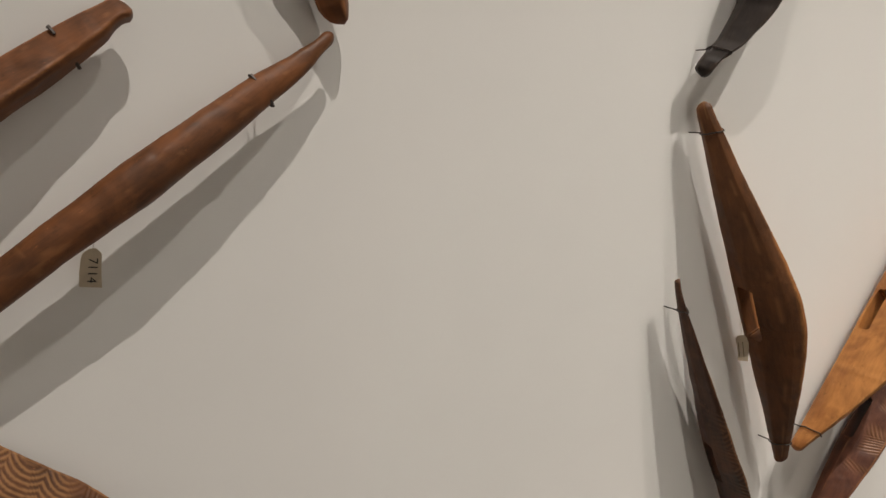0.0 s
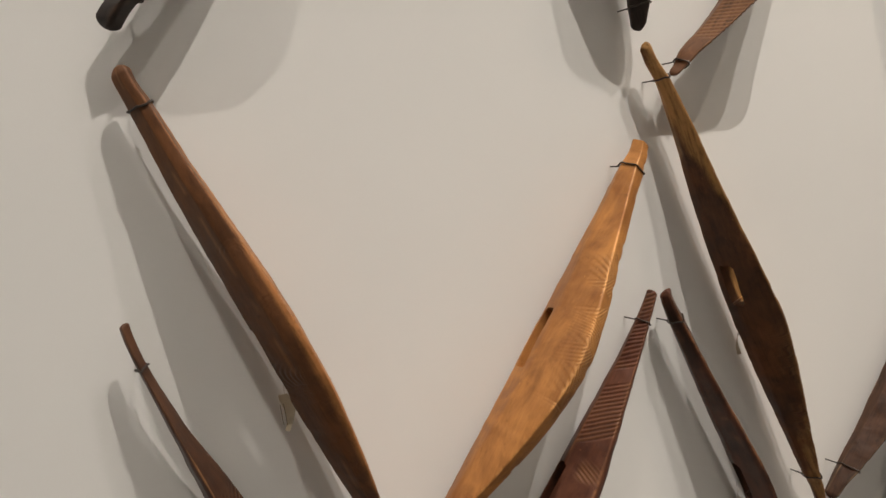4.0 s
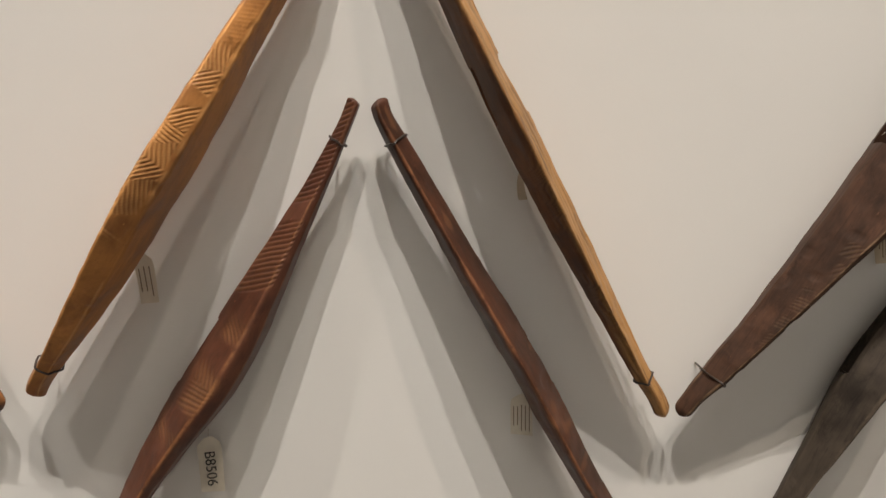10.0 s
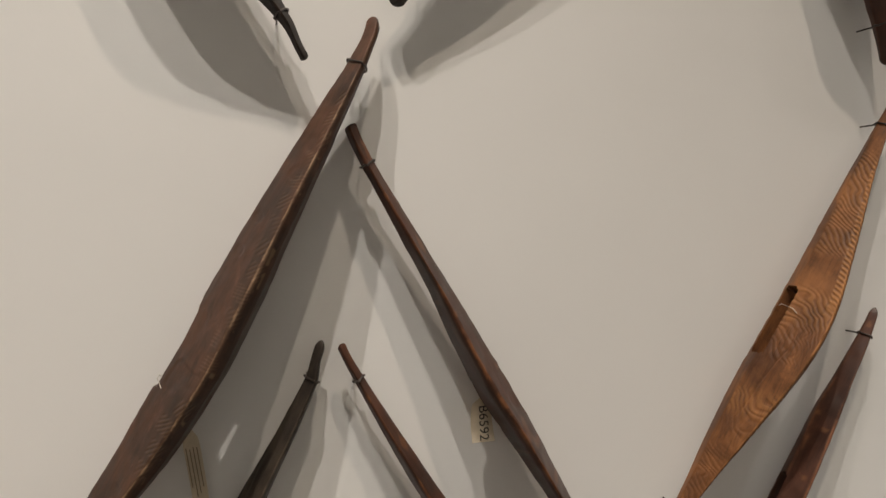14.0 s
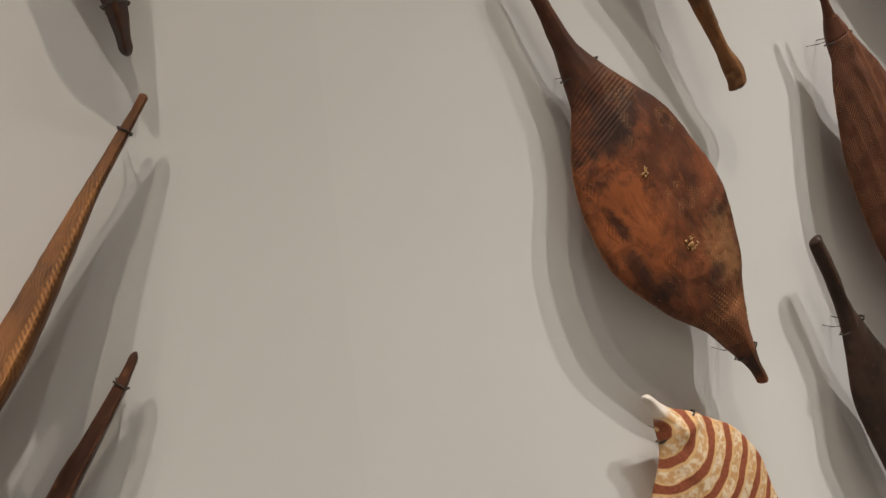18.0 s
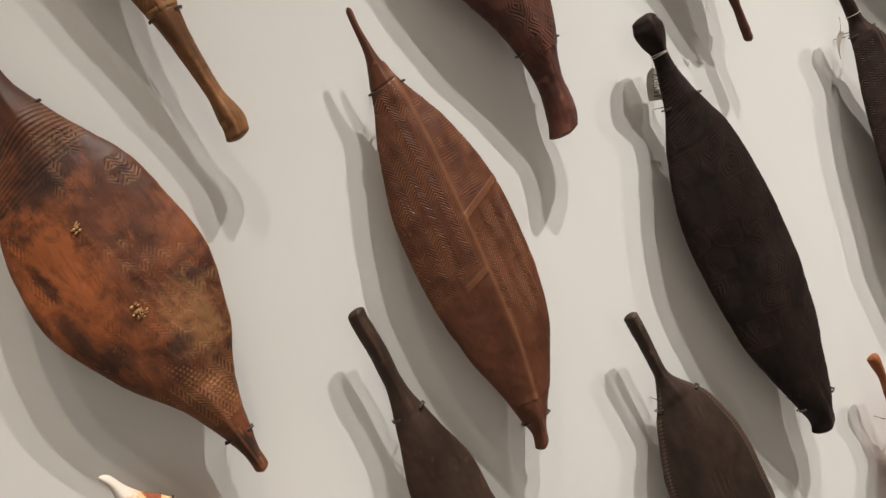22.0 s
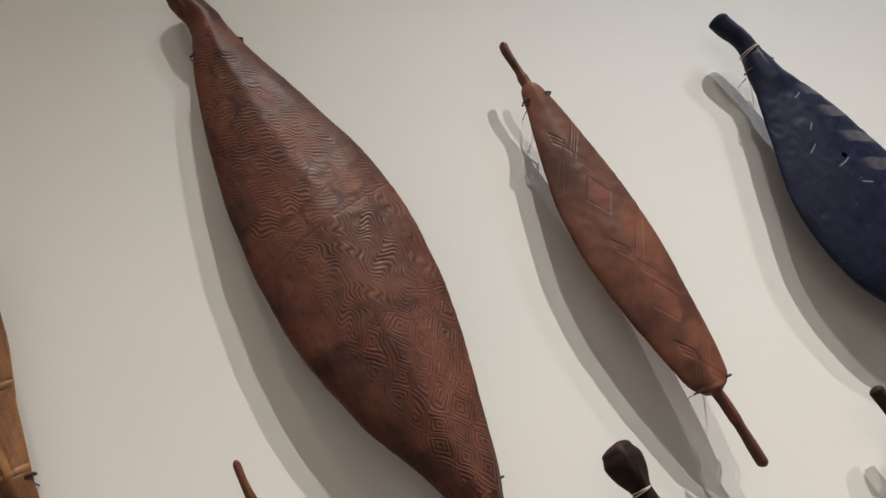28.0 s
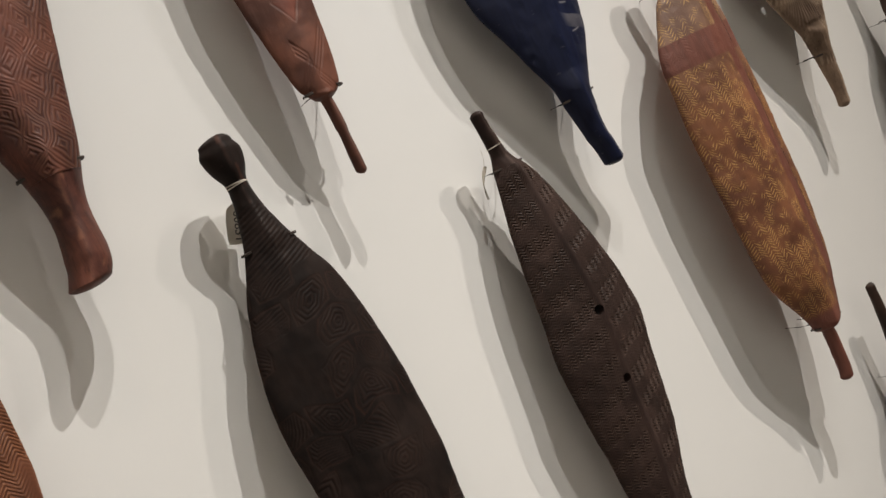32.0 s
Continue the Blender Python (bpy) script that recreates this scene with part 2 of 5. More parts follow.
def tube(bm, points, radius, sides=7, closed=False):
    """A round wire along points."""
    pts = [Vector(p) for p in points]
    rings = []
    n = len(pts)
    for i, p in enumerate(pts):
        a = pts[(i - 1) % n] if closed or i else p
        b = pts[(i + 1) % n] if closed or i < n - 1 else p
        d = (b - a).normalized()
        side = d.cross(Vector((0.31, 0.55, 0.77))).normalized()
        up = d.cross(side)
        rings.append([bm.verts.new(p + radius * (math.cos(q) * side + math.sin(q) * up)) for q in (2 * math.pi * j / sides for j in range(sides))])
    for i in range(n if closed else n - 1):
        r, s = rings[i], rings[(i + 1) % n]
        # match the ring ends where the frame of a closed wire has turned
        k = min(range(sides), key=lambda q: (s[q].co - r[0].co).length)
        for j in range(sides):
            bm.faces.new((r[j], r[(j + 1) % sides], s[(j + 1 + k) % sides], s[(j + k) % sides]))
    if not closed:
        bm.faces.new(rings[0][::-1])
        bm.faces.new(rings[-1])


def curve_through(xs, ys, q):
    """Monotone cubic through (xs, ys)."""
    xs, ys, q = np.array(xs, float), np.array(ys, float), np.array(q, float)
    h, d = np.diff(xs), np.diff(ys) / np.diff(xs)
    m = np.zeros(len(xs))
    m[0], m[-1] = d[0], d[-1]
    for i in range(1, len(xs) - 1):
        if d[i - 1] * d[i] > 0:
            a, b = 2 * h[i] + h[i - 1], h[i] + 2 * h[i - 1]
            m[i] = (a + b) / (a / d[i - 1] + b / d[i])
    i = np.clip(np.searchsorted(xs, q) - 1, 0, len(h) - 1)
    t = (q - xs[i]) / h[i]
    return (2 * t ** 3 - 3 * t ** 2 + 1) * ys[i] + (t ** 3 - 2 * t ** 2 + t) * h[i] * m[i] + (3 * t ** 2 - 2 * t ** 3) * ys[i + 1] + (t ** 3 - t ** 2) * h[i] * m[i + 1]


def softened(poly, cut):
    """The polygon with its corners cut twice."""
    for c in (cut, 0.25):
        poly = [p for a, b in zip(poly, poly[1:] + poly[:1]) for p in ((a[0] + (b[0] - a[0]) * c, a[1] + (b[1] - a[1]) * c), (b[0] - (b[0] - a[0]) * c, b[1] - (b[1] - a[1]) * c))]
    return poly


def smooth(v, lo, hi):
    t = np.clip((v - lo) / (hi - lo), 0.0, 1.0)
    return t * t * (3 - 2 * t)


def between(v, lo, hi, soft=0.01):
    return smooth(v, lo - soft, lo + soft) * (1 - smooth(v, hi - soft, hi + soft))


def scatter(i, j, seed=0.0):
    """An even random value for each cell (i, j)."""
    v = np.sin(i * 127.1 + j * 311.7 + seed * 74.7) * 43758.5453
    return v - np.floor(v)


def lattice(x, z, scale, seed=0.0):
    """Soft random values over a surface."""
    p, q = x * scale + 50.3, z * scale + 50.7
    i, j = np.floor(p), np.floor(q)
    f, g = p - i, q - j
    f, g = f * f * (3 - 2 * f), g * g * (3 - 2 * g)
    a = scatter(i, j, seed) * (1 - f) + scatter(i + 1, j, seed) * f
    b = scatter(i, j + 1, seed) * (1 - f) + scatter(i + 1, j + 1, seed) * f
    return a * (1 - g) + b * g


def fold(v, half):
    """A saw that runs up and down between 0 and half."""
    t = np.mod(v, 2 * half)
    return np.minimum(t, 2 * half - t)


def groove(phase, period, power=1.4):
    """Cuts side by side: 1 at the bottom of each, 0 on the wood between."""
    return (0.5 - 0.5 * np.cos(2 * np.pi * phase / period)) ** power


def line(v, width):
    """One cut along v = 0."""
    return np.exp(-(v / width) ** 2)


class Shape:
    """A carved length of wood: half-widths and centre offsets along its axis, and the kind of cross-section.
    Local x runs across it, local -y out of the wall, local z up its length; the wall is at y = 0."""

    def __init__(self, top, bottom, stations, stand, kind, ridge=0.0, deep=1.0, cap=(0.012, 0.012), rough=0.02, seed=0, tilt=0.0, peak=0.5, pegs=None, strip=None, elbow=0.2):
        self.elbow = elbow
        self.pegs, self.strip = pegs, strip
        self.tilt, self.skew = tilt, math.log(0.5) / math.log(peak)
        self.top, self.bottom, self.kind, self.ridge, self.deep, self.stand = Vector((top[0], 0, top[1])), Vector((bottom[0], 0, bottom[1])), kind, ridge, deep, stand
        self.L, self.seed, self.rough, self.cap = (self.top - self.bottom).length, seed, rough, cap
        s, c, h = zip(*stations)
        s, c, h = (0.0, *s, 1.0), (0.0, *c, 0.0), (h[0], *h, h[-1])
        self.s, self.c, self.h = s, [v / 1000 for v in c], [v / 1000 for v in h]
        self.hmax = max(self.h)
        up = (self.top - self.bottom).normalized()
        out = Vector((0, 1, 0))
        across = out.cross(up)
        m = Matrix((across, out, up)).transposed().to_4x4()
        m.translation = (self.top + self.bottom) / 2
        self.matrix = m

    def at(self, s):
        """Centre offset and half-width at s."""
        c, h = float(curve_through(self.s, self.c, [s])[0]), float(curve_through(self.s, self.h, [s])[0])
        h *= 1 + self.rough * noise.noise((s * 9, self.seed, 0.3))
        c += self.rough * 0.2 * self.hmax * noise.noise((s * 6, self.seed, 4.3))
        d = min(s, 1 - s) * self.L
        e = self.cap[0] if s < 0.5 else self.cap[1]
        if d < e:
            h *= max(0.05, math.sqrt(max(0.0, 1 - (1 - d / e) ** 2))) * 0.75 + 0.25 * d / e
        if self.pegs:             # thin handles that stop at round shoulders
            for edge, r, inward in ((self.pegs[0], self.pegs[1], 1), (self.pegs[2], self.pegs[3], -1)):
                d = (s - edge) * inward * self.L if edge is not None else 1.0
                if d <= 0:
                    h = min(h, r)
                elif d < 0.022:
                    h = r + (h - r) * math.sqrt(1 - (1 - d / 0.022) ** 2)
        return c, max(h, 0.0008)

    def section(self, s):
        """The outline at s, as points (x, y) in local metres."""
        c, h = self.at(s)
        if self.kind == "ridge":      # a narrow face, deep behind, whose sides meet in a ridge
            v, e = 2 * min(max(s, 0.0), 1.0) ** self.skew - 1, self.elbow
            swell = (math.hypot(1, e) - math.hypot(v, e)) / (math.hypot(1, e) - e)
            back, front = self.deep
            end = 1.8 * min(h, self.h[1 if s < 0.5 else -2])
            stand = self.stand + self.tilt * (s - 0.5)
            a, b = (1 - swell) * (stand - end / 2) + swell * back, (1 - swell) * (stand + end / 2) + swell * front
            d = b - a
            r = self.ridge
            far = (r + (self.strip or math.copysign(0.34, r))) * h
            front_edge = sorted([(r * h, d), (far, 0.88 * d)])
            poly = [(-h, 0.36 * d), *front_edge, (h, 0.36 * d), (0.66 * h, 0.0), (-0.66 * h, 0.0)]
            pts = softened(poly, 0.09)
            base = -a
        elif self.kind == "round":
            d = self.deep * 1.7 * h
            pts = [(h * math.cos(a), d / 2 + d / 2 * math.sin(a)) for a in (2 * math.pi * i / 20 for i in range(20))]
            base = -self.stand - self.tilt * math.sin(math.pi * min(max(s, 0.0), 1.0)) + d / 2
        else:                         # broad: a bowed face with thin edges
            slim = min(max((h / self.hmax - 0.16) / 0.3, 0.0), 1.0)
            slim = slim * slim * (3 - 2 * slim)
            d = (1 - slim) * (1.5 * h + 0.002) + slim * self.deep * self.hmax * (0.22 + 0.40 * h / self.hmax)
            hollow = 0.40 * slim
            r = self.ridge * slim
            poly = [(-h, 0.30 * d), (-0.97 * h, 0.42 * d), (-0.62 * h, 0.78 * d), (-0.05 * h, (1 + r) * d), (0.05 * h, (1 + r) * d), (0.62 * h, 0.78 * d), (0.97 * h, 0.42 * d), (h, 0.30 * d), (0.9 * h, (0.05 + 0.11 * slim) * d),
                    (0.5 * h, hollow * d), (-0.5 * h, hollow * d), (-0.9 * h, (0.05 + 0.11 * slim) * d)]
            pts = softened(poly, 0.25)
            base = -self.stand - self.tilt * (s - 0.5) + (0.5 - 0.2 * slim) * d
        wide = max(abs(x) for x, y in pts)
        pts = [(x * h / wide, y) for x, y in pts]
        return [(c + x, base - y) for x, y in pts]

    def loft(self, lo=0.0, hi=1.0, carve=None, fine=0.005):
        """The surface between lo and hi as a closed mesh, with its cuts, about one point every `fine` metres."""
        e = [0.0, 0.15, 0.35, 0.65, 1.0]
        a = [self.cap[0] / self.L * q for q in e] if lo == 0 else [lo]
        b = [1 - self.cap[1] / self.L * q for q in e[::-1]] if hi == 1 else [hi]
        steps = max(8, int((b[0] - a[-1]) * self.L / fine))
        ss = np.array(a + [a[-1] + (b[0] - a[-1]) * i / steps for i in range(1, steps)] + b)
        base = np.array([self.section(s) for s in ss])
        at = np.array([self.at(s) for s in ss])
        # points along each side of the outline, fewer at the back
        wide = base[np.argmax(np.ptp(base[:, :, 0], axis=1))]
        nxt = np.roll(wide, -1, axis=0)
        gone = (wide[:, 1].max() - (wide[:, 1] + nxt[:, 1]) / 2) / np.ptp(wide[:, 1])
        count = np.maximum(1, np.ceil(np.linalg.norm(nxt - wide, axis=1) / np.where(gone > 0.28, fine, 3 * fine))).astype(int)
        ring = np.concatenate([base[:, j, None] * (1 - np.arange(n)[None, :, None] / n) + base[:, (j + 1) % len(wide), None] * (np.arange(n)[None, :, None] / n) for j, n in enumerate(count)], axis=1)
        for i in range(int((0.010 if self.kind == "broad" else 0.0015) ** 2 / fine ** 2 * 2) + 1):
            ring = 0.5 * ring + 0.25 * (np.roll(ring, 1, axis=1) + np.roll(ring, -1, axis=1))
        c, h = at[:, 0, None], at[:, 1, None]
        ring[:, :, 0] = c + (ring[:, :, 0] - c) * h / np.abs(ring[:, :, 0] - c).max(axis=1, keepdims=True)
        rows, n = ring.shape[:2]
        z = np.repeat(((0.5 - ss) * self.L)[:, None], n, axis=1)
        grid = np.stack([ring[:, :, 0], ring[:, :, 1], z], axis=2)
        along = np.gradient(grid, axis=0)
        round_ = np.roll(grid, -1, axis=1) - np.roll(grid, 1, axis=1)
        normal = np.cross(along, round_)
        normal /= np.linalg.norm(normal, axis=2, keepdims=True) + 1e-12
        flip = (normal * (grid - grid.mean(axis=1, keepdims=True))).sum() < 0
        normal *= -1 if flip else 1
        x = grid[:, :, 0] - c
        rub = np.zeros((rows, n))
        depth = 0.0015 * (lattice(x, z, 24, self.seed) - 0.5) + 0.0009 * (lattice(x, z, 75, self.seed + 3) - 0.5)
        depth *= np.minimum(1.0, h / 0.02)
        if carve:
            cut, rub = carve(x, z, x / h, np.repeat(ss[:, None], n, axis=1), self.L)
            face = smooth(-normal[:, :, 1], 0.1, 0.35)
            depth, rub = depth + cut * face, rub * face
        wear = np.zeros((rows, n))
        for q in (1, 2, 3):
            chord = np.roll(grid, q, axis=1) + np.roll(grid, -q, axis=1)
            wear += ((grid - 0.5 * chord) * normal).sum(axis=2) / (np.linalg.norm(np.roll(grid, q, axis=1) - np.roll(grid, -q, axis=1), axis=2) + 1e-6)
        wear = smooth(wear, 0.10, 0.45) * smooth(h / 0.02, 0.3, 1.0)
        grid = grid - normal * depth[:, :, None]
        idx = np.arange(rows * n).reshape(rows, n)
        r, q = idx[:-1], idx[1:]
        quads = np.stack([r, np.roll(r, -1, axis=1), np.roll(q, -1, axis=1), q], axis=2).reshape(-1, 4)
        ends = [idx[0][::-1].tolist(), idx[-1].tolist()]
        if not flip:
            quads, ends = quads[:, ::-1], [f[::-1] for f in ends]
        me = bpy.data.meshes.new("wood")
        me.from_pydata(grid.reshape(-1, 3).tolist(), [], quads.tolist() + ends)
        me.attributes.new("rub", "FLOAT", "POINT").data.foreach_set("value", rub.ravel().astype(np.float32))
        me.attributes.new("wear", "FLOAT", "POINT").data.foreach_set("value", wear.ravel().astype(np.float32))
        me.shade_smooth()
        me.set_sharp_from_angle(angle=radians(55))
        return me


def pierced(me, cutters):
    """The mesh with holes cut through it."""
    body = bpy.data.objects.new("cut", me)
    scene.collection.objects.link(body)
    tools = []
    for bm in cutters:
        bmesh.ops.recalc_face_normals(bm, faces=bm.faces)
        cm = bpy.data.meshes.new("tool")
        bm.to_mesh(cm)
        bm.free()
        ob = bpy.data.objects.new("tool", cm)
        scene.collection.objects.link(ob)
        mod = body.modifiers.new("hole", "BOOLEAN")
        mod.operation, mod.object, mod.solver = "DIFFERENCE", ob, "MANIFOLD"
        tools.append(ob)
    done = bpy.data.meshes.new_from_object(body.evaluated_get(bpy.context.evaluated_depsgraph_get()))
    for ob in (body, *tools):
        bpy.data.objects.remove(ob)
    return done


# ---------------------------------------------------------------- the room
def slab(name, lo, hi, material):
    bm = bmesh.new()
    box(bm, lo, hi)
    return tagged(part(name, bm, material, smooth=False), kind="structure")


X0, X1, Y0, H = -4.0, 11.0, -7.0, 6.8
for name, a, b, front in (("wall_north_1", X0, 4.35, 0.0), ("wall_north_2", 4.35, X1, 0.0)):
    tagged(slab(name, (a, front, 0.0), (b, 0.2, H), WALL), "smooth off-white painted board of the display wall")
# the rest of the room is unseen, closed in to bounce light onto the display
tagged(slab("wall_south", (X0, Y0 - 0.2, 0.0), (X1, Y0, H), FAR_WALL), "unseen off-white wall added to bounce light")
tagged(slab("wall_west", (X0 - 0.2, Y0 - 0.2, 0.0), (X0, 0.2, H), FAR_WALL), "unseen off-white end wall added to bounce light")
tagged(slab("wall_east", (X1, Y0 - 0.2, 0.0), (X1 + 0.2, 0.2, H), FAR_WALL), "unseen off-white end wall added to bounce light")
tagged(slab("floor", (X0 - 0.2, Y0 - 0.2, -0.2), (X1 + 0.2, 0.2, 0.0), FLOOR), "plain grey gallery floor")
tagged(slab("ceiling", (X0 - 0.2, Y0 - 0.2, H), (X1 + 0.2, 0.2, H + 0.2), CEILING), "plain pale gallery ceiling")


# ---------------------------------------------------------------- what is cut into the shields
# each takes the place across (x, u) and along (z, s) a shield; it gives the depth of the cuts and how far they are rubbed pale
def hatched_panels(x, z, u, s, L):
    i = np.floor((z + 0.25 * x) / 0.052)
    side = (np.mod((z + 0.25 * x) / 0.052, 1.0) - 0.5) * 0.052 > 0.75 * (x + 0.004)
    r = scatter(i, side * 1.0, 4)
    a = np.where(r < 0.35, 0.25, np.where(r < 0.7, -0.75, 1.15))
    wob = 0.003 * (lattice(x, z, 40, 2) - 0.5)
    m = between(s, 0.30, 0.63, 0.01) * between(u, -0.80, 0.40, 0.04) * (scatter(i, side * 1.0, 9) > 0.25)
    upper = between(s, 0.20, 0.30, 0.02) * between(u, -0.3, 0.42, 0.05)
    cut = 0.0015 * m * groove(x * np.sin(a) + z * np.cos(a) + wob, 0.0052, 2.0) + 0.0005 * upper * groove(z - 0.5 * x + wob, 0.006)
    knocks = 0.0016 * between(u, 0.35, 0.75, 0.1) * smooth(lattice(x, z, 60, 7), 0.45, 0.8)
    return cut + knocks, 0.25 * m * smooth(groove(x * np.sin(a) + z * np.cos(a) + wob, 0.0052, 2.0), 0.4, 0.1) + 0.3 * line(u - 0.5, 0.05) * smooth(lattice(x, z, 40, 5), 0.3, 0.6)


def nested_arcs(x, z, u, s, L):
    cut = np.zeros_like(x)
    for sc, uc, r0, r1, turn in ((0.445, 0.1, 0.006, 0.030, 0.6), (0.545, -0.1, 0.006, 0.034, 2.2), (0.60, -0.35, 0.010, 0.030, 0.9), (0.33, 0.0, 0.006, 0.022, 1.0), (0.745, 0.25, 0.004, 0.014, 2.0), (0.655, 0.1, 0.02, 0.045, 0.3)):
        dz, du = z - (0.5 - sc) * L, x - uc * 0.035
        r = np.hypot(du, dz * 0.8)
        cut += groove(r, 0.0042) * between(r, r0, r1, 0.001) * smooth(np.cos(np.arctan2(dz, du) - turn), -0.25, 0.1)
    seam = line(z - (0.5 - 0.675) * L - 0.5 * x, 0.0012) * between(u, -0.5, 0.9, 0.05)
    strokes = groove(z - 0.9 * x, 0.006) * between(s, 0.575, 0.60, 0.005) * between(u, -0.6, 0.1, 0.05)
    return 0.0011 * np.minimum(cut, 1) + 0.001 * seam + 0.0005 * strokes, 0.25 * line(u + 0.5, 0.06) * smooth(lattice(x, z, 30, 1), 0.4, 0.7)


def chevron_panels(x, z, u, s, L):
    zz = z + 0.35 * x
    i = np.floor(zz / 0.046)
    f = np.mod(zz / 0.046, 1.0)
    a = np.where(np.mod(i, 2) > 0, 1.0, -1.0) * (0.75 + 0.35 * scatter(i, 0 * i, 4))
    wob = 0.006 * (lattice(x, z, 30, 3) - 0.5) + 0.9 * x * x * np.sign(a) * 6
    phase = x * np.sin(a) + z * np.cos(a) + wob
    m = between(s, 0.30, 0.92, 0.02) * between(f, 0.02, 0.98, 0.02) * smooth(lattice(x, z, 16, 6), 0.25, 0.45)
    g = groove(phase, 0.0066, 1.8)
    return 0.0016 * m * g, 0.15 * m * smooth(g, 0.4, 0.05)


def slanting_bands(x, z, u, s, L):
    wob = 0.004 * (lattice(x, z, 30, 4) - 0.5)
    sl = s + 0.9 * x / L
    fine = np.maximum(between(sl, -0.1, 0.17, 0.002), between(sl, 0.205, 0.325, 0.002)) * between(u, -1.2, 0.38, 0.04)
    g = groove(z - 1.1 * x + wob, 0.0088, 2.2)
    patch = between(s + 0.06 * (lattice(x, z, 18, 3) - 0.5), 0.385, 0.60, 0.03) * between(u + 0.5 * (lattice(x, z, 25, 5) - 0.5), -0.7, 0.25, 0.15)
    i = np.floor((z - 0.3 * x) / 0.07)
    a = np.where(np.mod(i, 3) == 0, 1.2, np.where(np.mod(i, 3) == 1, 0.7, -0.5))
    g2 = groove(x * np.sin(a) + z * np.cos(a) + wob, 0.0066, 2.0)
    worn = smooth(lattice(x, z, 26, 8), 0.25, 0.6)
    return 0.0022 * fine * g + 0.0016 * patch * g2 * worn, 0.16 * fine * smooth(g, 0.5, 0.1) * worn + 0.30 * patch * (0.35 + 0.65 * smooth(g2, 0.6, 0.2)) * worn


def streaks(x, z, u, s, L):
    wob = 0.012 * (lattice(x, z * 0.25, 60, 4) - 0.5)
    g = groove(x + wob, 0.0085) * smooth(lattice(x, z * 0.4, 30, 2), 0.45, 0.65)
    return 0.0009 * g + 0.0018 * smooth(lattice(x, z * 0.5, 45, 9), 0.62, 0.85), 0.0 * x


def faint_rows(x, z, u, s, L):
    i = np.floor(z / 0.034)
    a = 0.35 + 0.9 * scatter(i, 0 * i, 3)
    g = groove(z * np.cos(a) - x * np.sin(a) + 0.005 * (lattice(x, z, 40, 5) - 0.5), 0.0048, 2.0)
    centre = 0.18 + 0.3 * (scatter(i, 0 * i, 7) - 0.5)
    patch = between(u, centre - 0.3, centre + 0.22, 0.06) * between(np.mod(z / 0.034, 1.0), 0.08, 0.8, 0.06) * smooth(lattice(x, z, 30, 3), 0.25, 0.5) * between(s, 0.10, 0.86, 0.02)
    edge = between(u, 0.42, 0.56, 0.03) * smooth(lattice(x, z, 70, 3), 0.5, 0.6) * between(s, 0.12, 0.7, 0.02)
    pits = 0.0012 * smooth(lattice(x, z * 0.7, 55, 11), 0.62, 0.85)
    return 0.0006 * patch * g + 0.0004 * edge + pits, 0.06 * patch * smooth(g, 0.4, 0.1) + 0.2 * edge * smooth(lattice(x, z, 120, 8), 0.5, 0.7)


def rippled_streaks(x, z, u, s, L):
    base, rub = streaks(x, z, u, s, L)
    ripple = groove(z * 0.7 - 0.9 * x + 0.006 * np.sin(z * 130) + 0.006 * (lattice(x, z, 40, 6) - 0.5), 0.0056, 2.0)
    m = between(u, -0.75, -0.05, 0.12) * between(s, 0.46, 0.86, 0.02) * smooth(lattice(x, z, 24, 5), 0.2, 0.45)
    return base + 0.0012 * m * ripple, rub + 0.2 * m * smooth(ripple, 0.4, 0.1)


def scratches(x, z, u, s, L):
    rub = np.zeros_like(x)
    for sc, uc, long, turn, bend in ((0.405, 0.02, 0.030, 0.2, 6), (0.46, 0.12, 0.022, -0.5, 4), (0.525, 0.2, 0.030, -0.55, 5), (0.60, 0.25, 0.040, -0.5, 7), (0.66, 0.45, 0.018, -0.2, 3), (0.72, 0.45, 0.022, 0.1, 4), (0.35, -0.3, 0.02, 0.5, 4), (0.31, -0.1, 0.015, 0.8, 5), (0.24, 0.1, 0.02, 0.3, 5), (0.80, 0.5, 0.014, 0.1, 3)):
        a, b = x - uc * 0.11, z - (0.5 - sc) * L
        p, q = a * np.cos(turn) + b * np.sin(turn), b * np.cos(turn) - a * np.sin(turn)
        rub = np.maximum(rub, line(q - bend * p * p, 0.0011) * between(p, -long / 2, long / 2, 0.003))
    knock, more = knocks(x, z, u, s, L)
    return 0.5 * knock + 0.0004 * rub, np.minimum(1.0, 0.8 * rub)


def wavy_figure(x, z, u, s, L):
    rings = groove(lattice(x, z * 0.45, 34, 5) * 0.020 + 0.006 * lattice(x, z, 80, 6) + x * 0.75 + 0.35 * z, 0.0042, 1.8)
    m = smooth(lattice(x, z, 15, 8), 0.2, 0.45) * between(s, 0.14, 0.93, 0.02)
    edge = groove(z + 0.8 * x, 0.0085) * between(u, 0.05, 0.5, 0.04) * between(s, 0.16, 0.47, 0.02)
    crack = line(x + 0.012 + 0.004 * (lattice(x, z, 30, 2) - 0.5), 0.0009) * between(s, 0.52, 0.72, 0.01)
    return 0.0009 * m * rings + 0.0012 * edge + 0.002 * crack, 0.16 * m * smooth(rings, 0.5, 0.2) * smooth(lattice(x, z, 12, 4), 0.3, 0.6) + 0.4 * smooth(edge, 0.4, 0.1) * between(u, 0.05, 0.5, 0.04) * between(s, 0.16, 0.47, 0.02)


